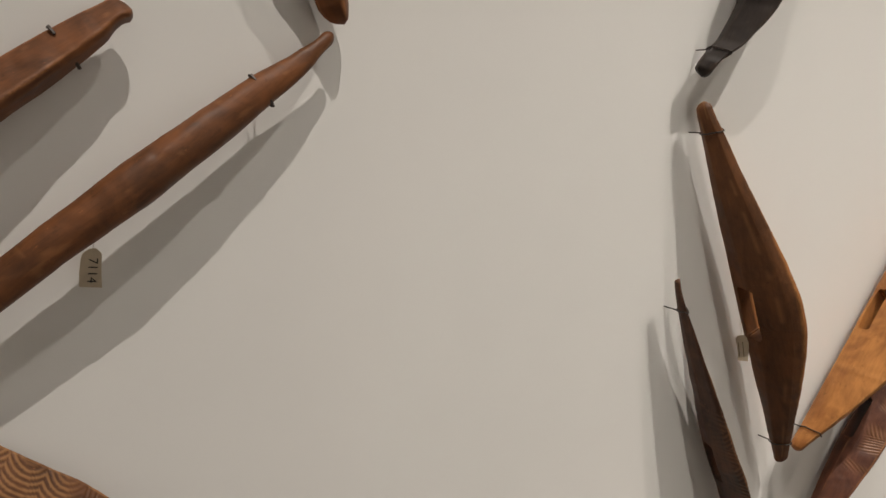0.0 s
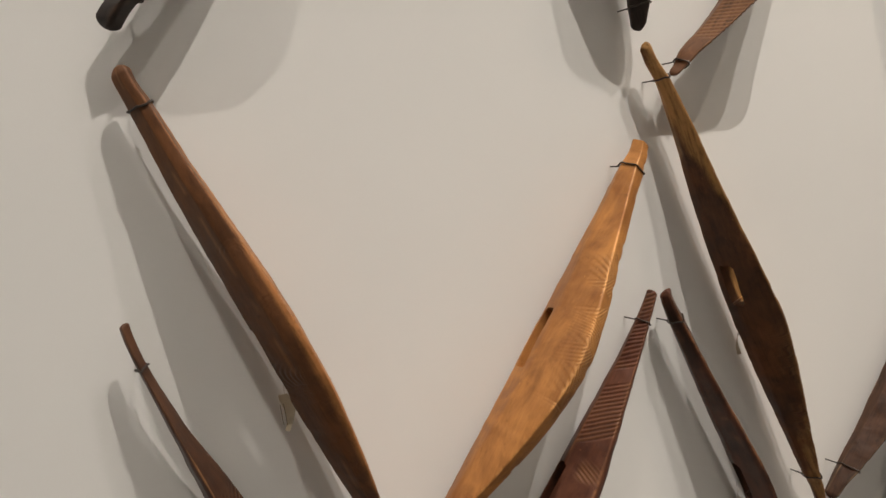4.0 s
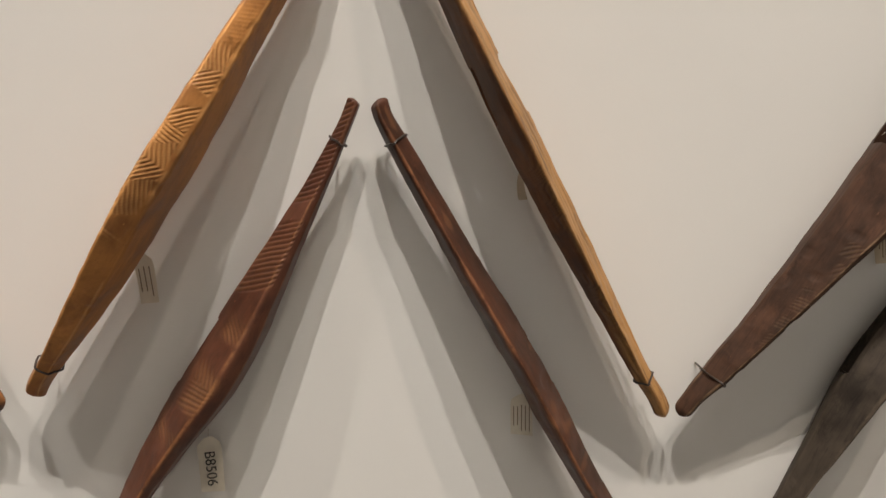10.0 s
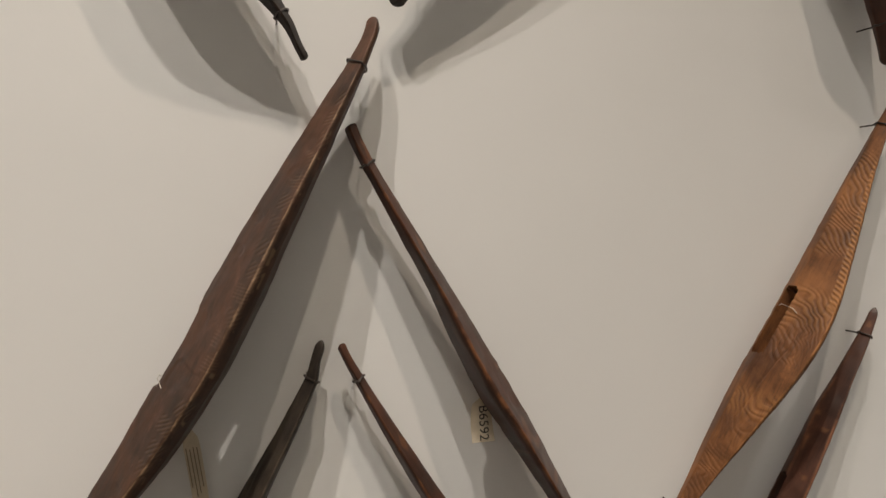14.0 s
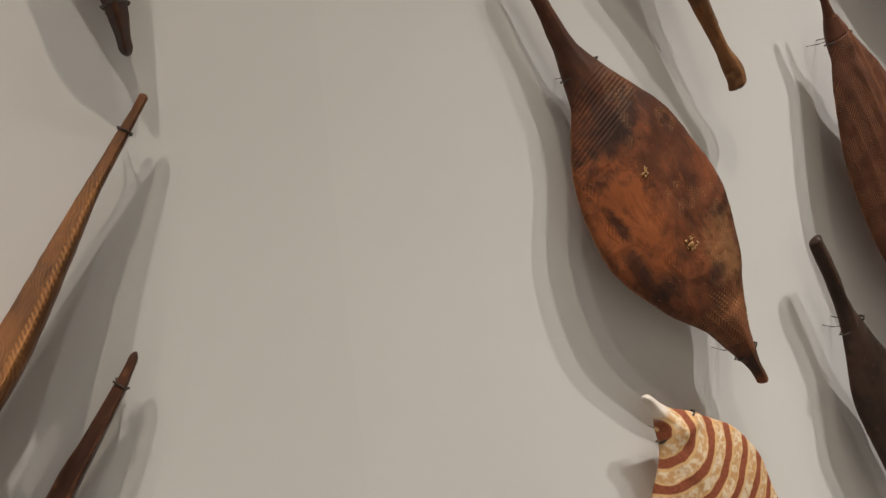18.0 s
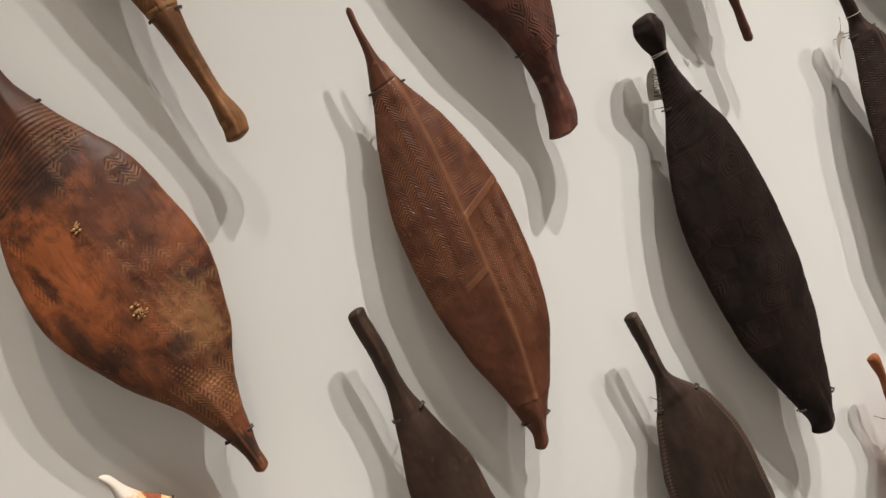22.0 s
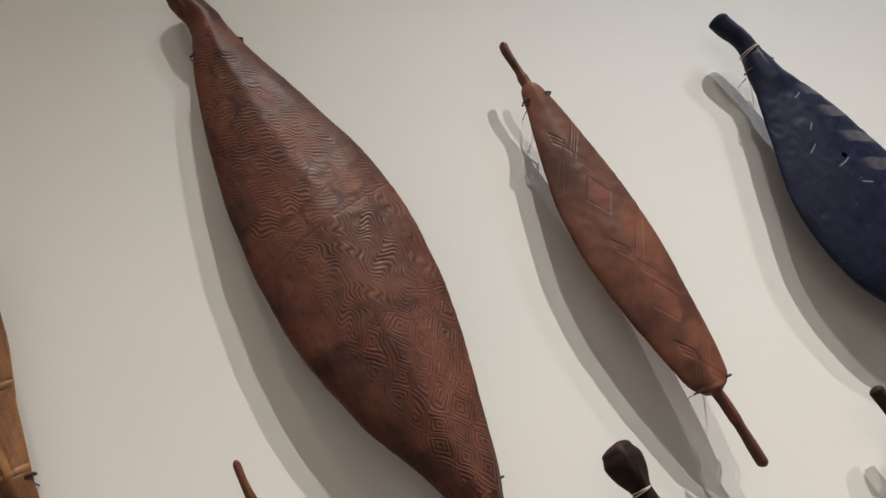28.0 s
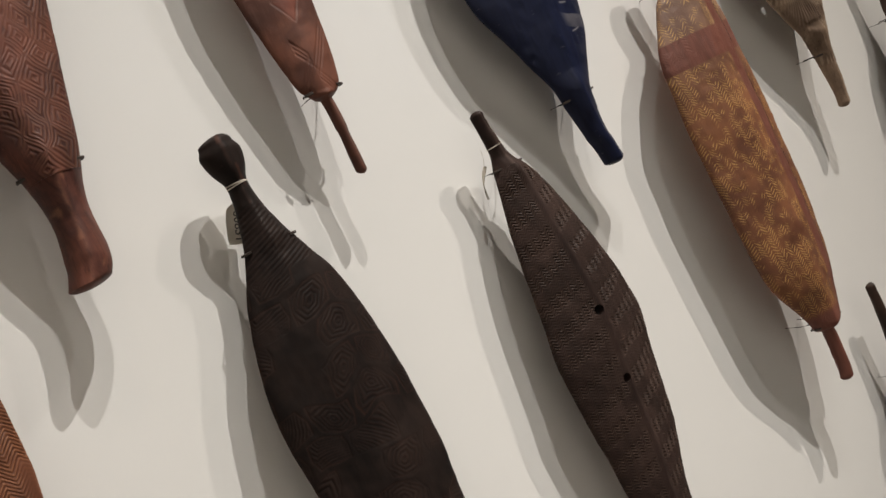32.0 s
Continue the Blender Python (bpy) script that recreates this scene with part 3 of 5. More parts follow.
def arched_rows(x, z, u, s, L):
    i = np.floor(z / 0.06)
    b, a = z - (i + 0.5) * 0.06, x - 0.03 * (scatter(i, 0 * i, 2) - 0.5) - 0.075
    r = np.hypot(a, b * 0.9) + 0.003 * (lattice(x, z, 40, 3) - 0.5)
    g = groove(r, 0.0070, 1.8)
    m = between(s, 0.08, 0.92, 0.02) * smooth(r, 0.003, 0.006)
    return 0.0016 * m * g, 0.45 * m * smooth(g, 0.4, 0.05) * smooth(lattice(x, z, 20, 5), 0.25, 0.5)


def ribs(x, z, u, s, L):
    g = groove(z - 0.7 * x, 0.010)
    m = between(s, 0.2, 0.86, 0.01)
    return 0.0015 * m * g, 0.2 * m * smooth(g, 0.4, 0.1)


def herringbone(x, z, half, slope, period, wob=0.003, seed=1, lean=0.3, border=0.9):
    p = fold(x + lean * z, half)
    return groove(z * 1.05 + slope * p + wob * (lattice(x, z, 45, seed) - 0.5), period) * (1 - border * line(p, 0.0012)) * (1 - border * line(half - p, 0.0012))


def leaf_hatching(x, z, u, s, L):
    bone = herringbone(x, z, 0.014, 1.1, 0.0078)
    worn = smooth(0.65 * lattice(x, z, 19, 2) + 0.35 * lattice(x, z, 55, 7), 0.42, 0.6)
    band_top = between(s + 0.35 * x / L, 0.27, 0.37, 0.012)
    long_cuts = groove(z - 0.25 * x + 0.05 * u * u * 0.2 + 0.004 * (lattice(x, z, 20, 5) - 0.5), 0.0080)
    low = between(s - 0.10 * u, 0.76, 0.845, 0.01) * smooth(u, -0.5, 0.1)
    cross = np.maximum(groove(z - 0.25 * x, 0.0075), 0.8 * groove(z * 0.4 + x, 0.0085))
    tip = between(s, 0.78, 0.93, 0.01)
    m = worn * between(s, 0.30, 0.77, 0.03) * smooth(u, -0.25, 0.1) * smooth(lattice(x, z, 70, 21), 0.2, 0.5)
    few = smooth(lattice(x, z, 22, 9), 0.62, 0.72) * between(s, 0.36, 0.78, 0.02) * (1 - smooth(u, -0.25, 0.1))
    cut = 0.0017 * (m + 0.8 * few) * bone + 0.0013 * band_top * long_cuts * smooth(lattice(x, z, 13, 4), 0.15, 0.4) + 0.0011 * low * cross + 0.0014 * tip * (1 - low) * bone
    rub = 0.20 * m * smooth(bone, 0.45, 0.05) * smooth(lattice(x, z, 60, 6), 0.45, 0.7) + 0.14 * band_top * smooth(long_cuts, 0.4, 0.05) * smooth(u, 0.0, 0.3) + 0.5 * low * smooth(cross, 0.5, 0.1) * smooth(lattice(x, z, 50, 3), 0.25, 0.6) + 0.2 * tip * smooth(bone, 0.4, 0.1)
    dents = 0.0007 * smooth(lattice(x, z, 34, 12), 0.68, 0.9)
    return cut + dents, np.minimum(rub, 0.8)


def ribbed_leaf(x, z, u, s, L):
    xr = x - 0.010 + 0.02 * (s - 0.5)
    right = smooth(xr, -0.001, 0.001)
    rib = line(xr, 0.0045)
    bone = herringbone(xr, z, 0.0145, 1.15, 0.0066, 0.003, 3, 0.04, 0.5)
    ripples = groove(z - 0.12 * x + 0.005 * (lattice(x, z, 55, 4) - 0.5), 0.0050)
    bar_r, bar_l = right * between(s + 0.42 * x / L, 0.462, 0.478, 0.002), (1 - right) * between(s + 0.42 * x / L, 0.575, 0.590, 0.002) * smooth(u, -0.45, -0.35)
    upper = between(s + 0.42 * x / L, 0.165, 0.455, 0.004) * right
    lower = between(s + 0.42 * x / L, 0.485, 0.74, 0.02) * right * smooth(lattice(xr, z * 0.4, 40, 5), 0.0, 0.35)
    left = (1 - right) * between(s + 0.42 * x / L, 0.165, 0.57, 0.008) * smooth(lattice(xr, z * 0.35, 40, 7), -0.1, 0.3)
    neck = line(s - 0.162 + 0.2 * x / L, 0.0018)
    clear = 1 - line(xr, 0.006)
    cut = 0.0017 * clear * (0.4 * upper * ripples + (lower + left) * bone) + 0.0015 * neck - 0.0018 * rib - 0.0010 * (bar_r + bar_l)
    rub = 0.17 * clear * (upper * smooth(ripples, 0.4, 0.1) * smooth(lattice(x, z, 60, 8), 0.2, 0.7) + 1.5 * (lower + left) * smooth(bone, 0.3, 0.05) * smooth(lattice(x, z, 45, 9), 0.1, 0.6)) + 0.2 * rib + 0.12 * (bar_l + bar_r)
    return cut, rub


def barred_panels(x, z, u, s, L):
    cut, bars = 0.0 * x, 0.0 * x
    for sb in (0.38, 0.47, 0.56, 0.661, 0.775):
        e = (s - sb) * L + 0.06 * x + 0.003 * (lattice(x, z, 14, 8) - 0.5)
        bar = between(e, -0.0040, 0.0040, 0.001)
        bars = np.maximum(bars, bar)
        cut += 0.0010 * (line(e - 0.0055, 0.0011) + line(e + 0.0055, 0.0011))
    mid = x + 0.004 * (lattice(z, z * 0.0, 9, 5) - 0.5)
    spine = between(mid, -0.0055, 0.0055, 0.001) * between(s, 0.28, 0.78, 0.004)
    cut += 0.0010 * (line(mid - 0.007, 0.0011) + line(mid + 0.007, 0.0011)) * between(s, 0.28, 0.78, 0.004)
    bars = np.maximum(bars, spine)
    i = np.floor((0.5 - s) * L / 0.048)
    a = np.where(scatter(i, np.sign(x)) > 0.5, 0.9, -0.9)
    g = groove(x * np.sin(a) + z * np.cos(a) + 0.005 * (lattice(x, z, 30, 3) - 0.5), 0.0068)
    m = between(s, 0.25, 0.765, 0.01) * (1 - bars) * (0.25 + 0.75 * smooth(lattice(x, z, 24, 5), 0.3, 0.55))
    worn = 0.5 + 0.5 * smooth(lattice(x, z, 40, 11), 0.3, 0.7)
    return cut + 0.0010 * m * g - 0.0010 * bars, 0.24 * bars * worn + 0.16 * m * smooth(g, 0.35, 0.05) * worn


def stitched_rim(x, z, u, s, L):
    rim = line(np.abs(u) - 0.90, 0.02) * between(s, 0.19, 0.88, 0.01)
    stitch = between(np.abs(u), 0.86, 0.98, 0.015) * groove(z, 0.008, 2.0) * between(s, 0.19, 0.88, 0.01)
    faint = groove(x + 0.006 * lattice(x, z, 20, 3), 0.012) * smooth(lattice(x, z * 0.5, 25, 4), 0.5, 0.7) * between(s, 0.25, 0.6, 0.05)
    return 0.0014 * rim + 0.0008 * stitch + 0.0006 * faint, 0.35 * stitch + 0.08 * smooth(faint, 0.5, 1.0)


def nested_patches(x, z, u, s, L):
    xw, zw = x + 0.030 * (lattice(x, z, 17, 12) - 0.5), z + 0.030 * (lattice(x, z, 17, 13) - 0.5)
    i = np.floor(zw / 0.056)
    xs = xw + 0.030 * np.mod(i, 2)
    j = np.floor(xs / 0.072)
    a, b = xs - (j + 0.5) * 0.072, zw - (i + 0.5) * 0.056
    r = scatter(i, j, 5)
    t = (scatter(i, j, 6) - 0.5) * 1.6
    p, q = a * np.cos(t) + b * np.sin(t), b * np.cos(t) - a * np.sin(t)
    wob = 0.004 * (lattice(x, z, 50, 2) - 0.5)
    angular = np.maximum(np.abs(p) * 0.75 + np.abs(q) * 0.5, np.abs(q) * 0.95) + wob
    oblique = np.abs(p + 0.02) * 0.7 + q * np.where(r > 0.7, 1.0, -1.0) + wob
    g = groove(np.where(r < 0.4, angular, oblique), 0.0060, 1.8)
    rim = np.maximum(np.abs(a) / 0.034, np.abs(b) / 0.026) + 0.35 * (np.abs(a) / 0.034 + np.abs(b) / 0.026 - 1) * 0.5
    kept = (scatter(i, j, 8) > 0.22) * between(s, 0.235, 0.93, 0.01)
    m = (1 - smooth(rim, 0.82, 0.92)) * kept
    ring = line(rim - 0.96, 0.045) * kept
    neck = groove(z - 0.4 * x, 0.0075, 1.8) * between(s, 0.125, 0.235, 0.005)
    return 0.0008 * m * g + 0.0006 * ring + 0.0007 * neck, 0.04 * smooth(g, 0.4, 0.1) * m + 0.11 * ring * smooth(lattice(x, z, 20, 3), 0.3, 0.6) + 0.03 * smooth(neck, 0.3, 0.05) * between(s, 0.125, 0.235, 0.005)


def diamond_meander(x, z, u, s, L):
    xw = x + 0.022 * (lattice(x, z, 21, 3) - 0.5) + 0.005 * (lattice(x, z, 60, 13) - 0.5)
    zw = z + 0.022 * (lattice(x, z, 21, 4) - 0.5) + 0.005 * (lattice(x, z, 60, 14) - 0.5)
    # below: nested diamonds side by side
    W, H = 0.044, 0.060
    p, q = xw / W + zw / H, xw / W - zw / H
    i, j = np.floor(p), np.floor(q)
    d = np.maximum(np.abs(p - i - 0.5), np.abs(q - j - 0.5))
    nested = groove(d * 0.0355 + 0.0012, 0.0056)
    # above: staggered blocks of slanting lines
    zz = zw - 0.35 * xw
    row = np.floor(zz / 0.042)
    xo = xw + 0.029 * np.mod(row, 2)
    col = np.floor(xo / 0.058)
    e, f = xo - (col + 0.5) * 0.058, zz - (row + 0.5) * 0.042
    block = between(np.abs(e) + 0.3 * np.abs(f), -1, 0.026, 0.003) * between(np.abs(f), -1, 0.0185, 0.002)
    slant = groove(zw * 0.85 + 0.5 * xw + 0.0022 * np.sin(xw * 190) + 0.006 * scatter(row, col, 3), 0.0062) * block * (0.4 + 0.6 * (scatter(row, col, 5) > 0.25))
    # between them: eddies
    eddies = groove(xw * 0.9 + 0.3 * zw + 0.0075 * np.sin(zw * 95 + 2.2 * np.sin(xw * 60)), 0.0062) * (0.35 + 0.65 * smooth(lattice(x, z, 26, 6), 0.3, 0.5))
    low, mid = smooth(s, 0.61, 0.63), between(s + 0.25 * x / L, 0.475, 0.62, 0.006)
    g = low * nested + (1 - low) * (mid * eddies + (1 - mid) * slant)
    level = low * (nested - 0.4) + (1 - low) * (mid * (eddies - 0.35) + (1 - mid) * (slant - 0.4 * block))
    m = between(s, 0.112, 0.875, 0.004) * smooth(u + 0.45 * (1 - smooth(s, 0.42, 0.50)), -0.62, -0.28) * between(u, -2, 0.96, 0.03)
    seam = line((s - 0.472) * L + 0.25 * x, 0.0016)
    return 0.0009 * m * level + 0.0004 * seam, 0.16 * m * smooth(g, 0.45, 0.05) * smooth(lattice(x, z, 7, 9), 0.3, 0.6) * np.maximum(np.maximum(low, mid), block)


def crossed_diamonds(x, z, u, s, L):
    cut, rub = 0.0 * x, 0.0 * x
    for sc in (0.287, 0.548, 0.775):
        dz = z - (0.5 - sc) * L + 0.02 * (x > 0)
        e = x * 0.9 - 0.62 * dz * np.where(dz > 0, 1, 1)
        e2 = x * 0.9 + 0.62 * dz
        near = between(np.abs(dz), -1, 0.075, 0.004)
        for q in (-0.006, 0.0, 0.006):
            cut += near * (line(e - q, 0.0018) + line(e2 - q, 0.0018) * (x > -0.02))
    for sc in (0.41, 0.655):
        dz = z - (0.5 - sc) * L
        d = np.abs(x - 0.006) + 0.62 * np.abs(dz)
        cut += 1.2 * line(d - 0.024, 0.0012) + 0.6 * smooth(d, 0.024, 0.022)
        rub += 0.25 * smooth(d, 0.024, 0.021) * smooth(lattice(x, z, 30, 4), 0.1, 0.5)
    return 0.0011 * np.minimum(cut, 1.3), rub


def zigzag_rows(x, z, u, s, L):
    xr = x - 0.004
    g = groove(z - 0.2 * x + 0.9 * fold(x, 0.0075) + 0.002 * (lattice(x, z, 30, 2) - 0.5), 0.0058)
    rows = 0.45 + 0.55 * smooth(np.sin((z - 0.25 * x) * 2 * np.pi / 0.052) + 1.2 * (lattice(x, z, 18, 7) - 0.5), -0.3, 0.2)
    m = between(s, 0.125, 0.9, 0.01) * (1 - line(xr, 0.007)) * rows
    return 0.0020 * m * g - 0.0010 * line(xr, 0.006), 0.18 * m * smooth(g, 0.4, 0.05)


def pale_chevrons(x, z, u, s, L):
    g = herringbone(x, z, 0.0125, 1.0, 0.0072, 0.008, 5, 0.15, 0.4)
    m = smooth(0.35 * lattice(x, z, 22, 4) + 0.65 * lattice(x, z, 90, 6), 0.30, 0.62) * between(s, 0.13, 0.86, 0.01)
    stroke = smooth(g, 0.62, 0.9) * m
    return 0.0006 * stroke, stroke


def weathered_grooves(x, z, u, s, L):
    e = x + 0.022 * (lattice(x, z * 0.5, 22, 4) - 0.5) + 0.25 * z * np.sign(x) * 0.3
    g = groove(e, 0.0062)
    m = smooth(lattice(x, z * 0.6, 26, 6), 0.25, 0.5)
    pits = smooth(lattice(x, z * 0.6, 80, 8), 0.6, 0.85)
    return 0.0014 * g * m + 0.0016 * pits, 0.4 * smooth(g, 0.4, 0.05) * m * smooth(lattice(x, z, 30, 2), 0.4, 0.6)


def knocks(x, z, u, s, L):
    return 0.0012 * smooth(lattice(x, z * 0.6, 50, 5), 0.6, 0.85), 0.25 * smooth(lattice(x, z * 0.5, 90, 2), 0.84, 0.92)


# ---------------------------------------------------------------- shields, mounts and tags
def slot_tool(shape, s, length, lo=0.12, hi=0.42):
    """A hand slot that runs across the back of a shield."""
    c, h = shape.at(s)
    ys = [y for x, y in shape.section(s)]
    back, front = max(ys), min(ys)
    z = (0.5 - s) * shape.L
    bm = bmesh.new()
    box(bm, (c - 0.2, back + (front - back) * hi, z - length / 2), (c + 0.2, back + (front - back) * lo, z + length / 2), 0.004)
    return bm


def hole_tool(shape, s, off, r, long=1.0):
    c, h = shape.at(s)
    z = (0.5 - s) * shape.L
    bm = bmesh.new()
    bmesh.ops.create_cone(bm, cap_ends=True, segments=14, radius1=r, radius2=r, depth=0.5,
                          matrix=Matrix.Translation((c + off * h, 0, z)) @ pose(0, 0, 0, 0, 14, 0) @ Matrix.Diagonal((1, 1, long, 1)) @ pose(0, 0, 0, 90))
    return bm


def mount(shape, s, side=-1):
    """A wire loop round a narrow end and the pin that holds it to the wall."""
    root = new("mount_bracket")
    root.matrix_world = shape.matrix @ Matrix.Translation((0, 0, (0.5 - s) * shape.L))
    pts = shape.section(s)
    cx, cy = sum(p[0] for p in pts) / len(pts), sum(p[1] for p in pts) / len(pts)
    ring = []
    for i, (x, y) in enumerate(pts):
        d = math.hypot(x - cx, y - cy) or 1e-6
        k = 1 + 0.0022 / d
        ring.append((cx + (x - cx) * k, cy + (y - cy) * k, 0.0012 * math.sin(i * 0.9)))
    bm = bmesh.new()
    tube(bm, ring, 0.0017, 6, True)
    part("wire_loop", bm, WIRE, root)
    edge = min(ring, key=lambda p: side * -p[0])
    back = max(p[1] for p in ring)
    bm = bmesh.new()
    x = cx + 0.55 * (edge[0] - cx)
    tube(bm, [(x, back - 0.001, 0), (x, back * 0.5, 0), (x, 0.01, 0)], 0.0014, 6)
    part("pin", bm, WIRE, root)
    return tagged(root, "thin dark wire loop and pin holding a shield off the wall", "wall bracket", "wall brackets")


def clips(shape, s):
    """Two small hooks that hold a broad shield by its edges."""
    for side in (-1, 1):
        pts = shape.section(s)
        ex, ey = (min if side < 0 else max)(pts)
        root = new("edge_hook")
        root.matrix_world = shape.matrix @ Matrix.Translation((0, 0, (0.5 - s) * shape.L))
        bm = bmesh.new()
        inner = ex - side * min(0.10, 1.5 * shape.at(s)[1])
        tube(bm, [(inner, 0.01, 0), (inner, ey * 0.45, 0), (inner + side * 0.006, ey * 0.62, 0), (ex + side * 0.0015, ey + 0.004, 0)], 0.0011, 6)
        part("pin", bm, WIRE, root)
        bm = bmesh.new()
        tube(bm, [(ex + side * 0.0025, ey + 0.004, 0), (ex + side * 0.003, ey - 0.006, 0), (ex - side * 0.004, ey - 0.011, 0), (ex - side * 0.009, ey - 0.0125, 0)], 0.0024, 6)
        part("claw", bm, WIRE, root)
        tagged(root, "small dark metal hook gripping a shield's edge", "wall hook", "wall hooks")


def cord(shape, s, root, radius=0.0011, turns=2):
    """A pale cord tied round a handle."""
    pts = shape.section(s)
    cx, cy = sum(p[0] for p in pts) / len(pts), sum(p[1] for p in pts) / len(pts)
    for t in range(turns):
        bm = bmesh.new()
        z = (0.5 - s) * shape.L + 0.0022 * t
        ring = [(cx + (x - cx) * 1.03, cy + (y - cy) * 1.05, z + 0.10 * (x - cx) * (1 - 1.4 * t)) for x, y in pts]
        tube(bm, ring, radius, 6, True)
        part("cord", bm, STRING, root)


def slot_string(shape, s, side, root):
    """A short pale thread looped through a hand slot."""
    pts = shape.section(s)
    ex, ey = (min if side < 0 else max)(pts)
    z = (0.5 - s) * shape.L
    bm = bmesh.new()
    tube(bm, [(ex - side * 0.004, ey + 0.02, z), (ex + side * 0.001, ey + 0.008, z + 0.002), (ex + side * 0.001, ey - 0.008, z), (ex - side * 0.004, ey - 0.02, z - 0.001), (ex - side * 0.010, ey - 0.026, z - 0.006)], 0.0007, 5)
    part("string", bm, STRING, root)


def lettering(text, size):
    """Flat letters as a mesh, centred, in x and y."""
    cu = bpy.data.curves.new("letters", "FONT")
    cu.body, cu.size, cu.align_x, cu.align_y, cu.extrude = text, size, "CENTER", "CENTER", 0.0001
    ob = bpy.data.objects.new("letters", cu)
    scene.collection.objects.link(ob)
    me = bpy.data.meshes.new_from_object(ob.evaluated_get(bpy.context.evaluated_depsgraph_get()))
    bpy.data.objects.remove(ob)
    return me


def tag(x, y, z, w, h, lean, yaw, label, text="", bars=0, paper=PAPER, curl=0.004, string=0.03):
    """A paper museum tag that hangs on a string; its top edge is at (x, y, z)."""
    root = new("paper_tag")
    root.matrix_world = pose(x, y, z, 0, lean, yaw)
    bm = bmesh.new()
    rows, cols = 8, 5
    grid = []
    for i in range(rows + 1):
        line = []
        for j in range(cols + 1):
            u, v = j / cols - 0.5, i / rows
            taper = 0.35 if v < 0.03 else 1.0 if v > 0.14 else 0.35 + 0.65 * (v - 0.03) / 0.11
            line.append((u * w * taper, curl * math.sin(3.0 * v + 1.5 * u) - curl * 3 * (v - 0.4) ** 2, -v * h))
        grid.append(line)
    for dy in (0.0, 0.0006):
        vs = [[bm.verts.new((a, b + dy, c)) for a, b, c in line] for line in grid]
        for i in range(rows):
            for j in range(cols):
                bm.faces.new((vs[i][j], vs[i][j + 1], vs[i + 1][j + 1], vs[i + 1][j]))
    sheet = part("sheet", bm, paper, root)
    mid = grid[rows // 2][cols // 2]
    if text:
        me = lettering(text, w * 0.62)
        me.materials.append(INK)
        ob = new("writing", me)
        ob.parent = sheet
        ob.matrix_basis = pose(0, -curl - 0.0015, -h * 0.56, 90, 0, 0) @ pose(0, 0, 0, 0, 0, -90)
    rnd = random.Random(round(x * 1000))
    for i in range(bars):
        bm = bmesh.new()
        u = (i + 0.8) / (bars + 0.6) - 0.5
        z0, z1 = 0.22 + 0.08 * rnd.random(), 0.72 + 0.2 * rnd.random()
        box(bm, (u * w - 0.0008, -curl - 0.0012, -h * z1), (u * w + 0.0006, -curl - 0.0008, -h * z0))
        part("writing", bm, FAINT_INK, sheet)
    if string:
        bm = bmesh.new()
        tube(bm, [(0, 0, -0.004), (0.002, 0.0, string * 0.4), (-0.001, 0.002, string * 0.75), (0.001, 0.004, string)], 0.0005, 5)
        part("string", bm, STRING, root)
    return tagged(root, label, "paper tag", "museum tags")


def shield(name, label, category, group, shape, material, pieces=(("body", 0.0, 1.0),), cut=(), loops=(), hooks=(), side=-1, carve=None, fine=0.005):
    """A shield carved in one length, with its parts, its mounts and the holes cut through it."""
    root = new(name)
    root.matrix_world = shape.matrix
    for nm, a, b in pieces:
        main = nm in ("body", "tip")
        me = shape.loft(a, b, (carve if main else None) or knocks, fine if main else 0.004)
        if cut and nm == "body":
            me = pierced(me, [f() for f in cut])
        me.materials.clear()
        me.materials.append(material)
        part(nm, me, material, root)
    tagged(root, label, category, group)
    for s in loops:
        mount(shape, s, side)
    for s in hooks:
        clips(shape, s)
    return root


PARRY, BROAD = "narrow parrying shields on the wall", "broad shields on the wall"
TIPS = (("tip", 0.0, 0.07), ("body", 0.07, 0.93), ("tip", 0.93, 1.0))
HANDLES = (("handle", 0.0, 0.12), ("body", 0.12, 0.88), ("handle", 0.88, 1.0))


def parrying(label, top, bottom, stations, material, ridge=0.0, deep=(0.03, 0.15), slot=0.5, length=0.11, stand=0.047, tilt=0.0, peak=0.5, side=-1, loops=(0.07, 0.93), seed=0, cap=(0.012, 0.012), kind="ridge", carve=None, fine=0.004, strip=None, elbow=0.2, reach=(0.12, 0.42)):
    sh = Shape(top, bottom, stations, stand, kind, ridge, deep, cap, 0.03, seed, tilt, peak, None, strip, elbow)
    cut = (lambda: slot_tool(sh, slot, length, *reach),) if slot else ()
    return sh, shield("parrying_shield", label, "parrying shield", PARRY, sh, material, TIPS, cut=cut, loops=loops, side=side, carve=carve, fine=fine)


def broad(label, top, bottom, stations, material, ridge=0.04, deep=1.0, stand=0.069, pieces=HANDLES, cut=(), hooks=(0.2, 0.9), seed=0, cap=(0.008, 0.008), carve=None, fine=0.004, pegs=None, tilt=0.0):
    sh = Shape(top, bottom, stations, stand, "broad", ridge, deep, cap, 0.015, seed, tilt, pegs=pegs)
    tools = tuple((lambda q=q: hole_tool(sh, *q)) for q in cut)
    return sh, shield("broad_shield", label, "broad shield", BROAD, sh, material, pieces, tools, (), hooks, carve=carve, fine=fine)


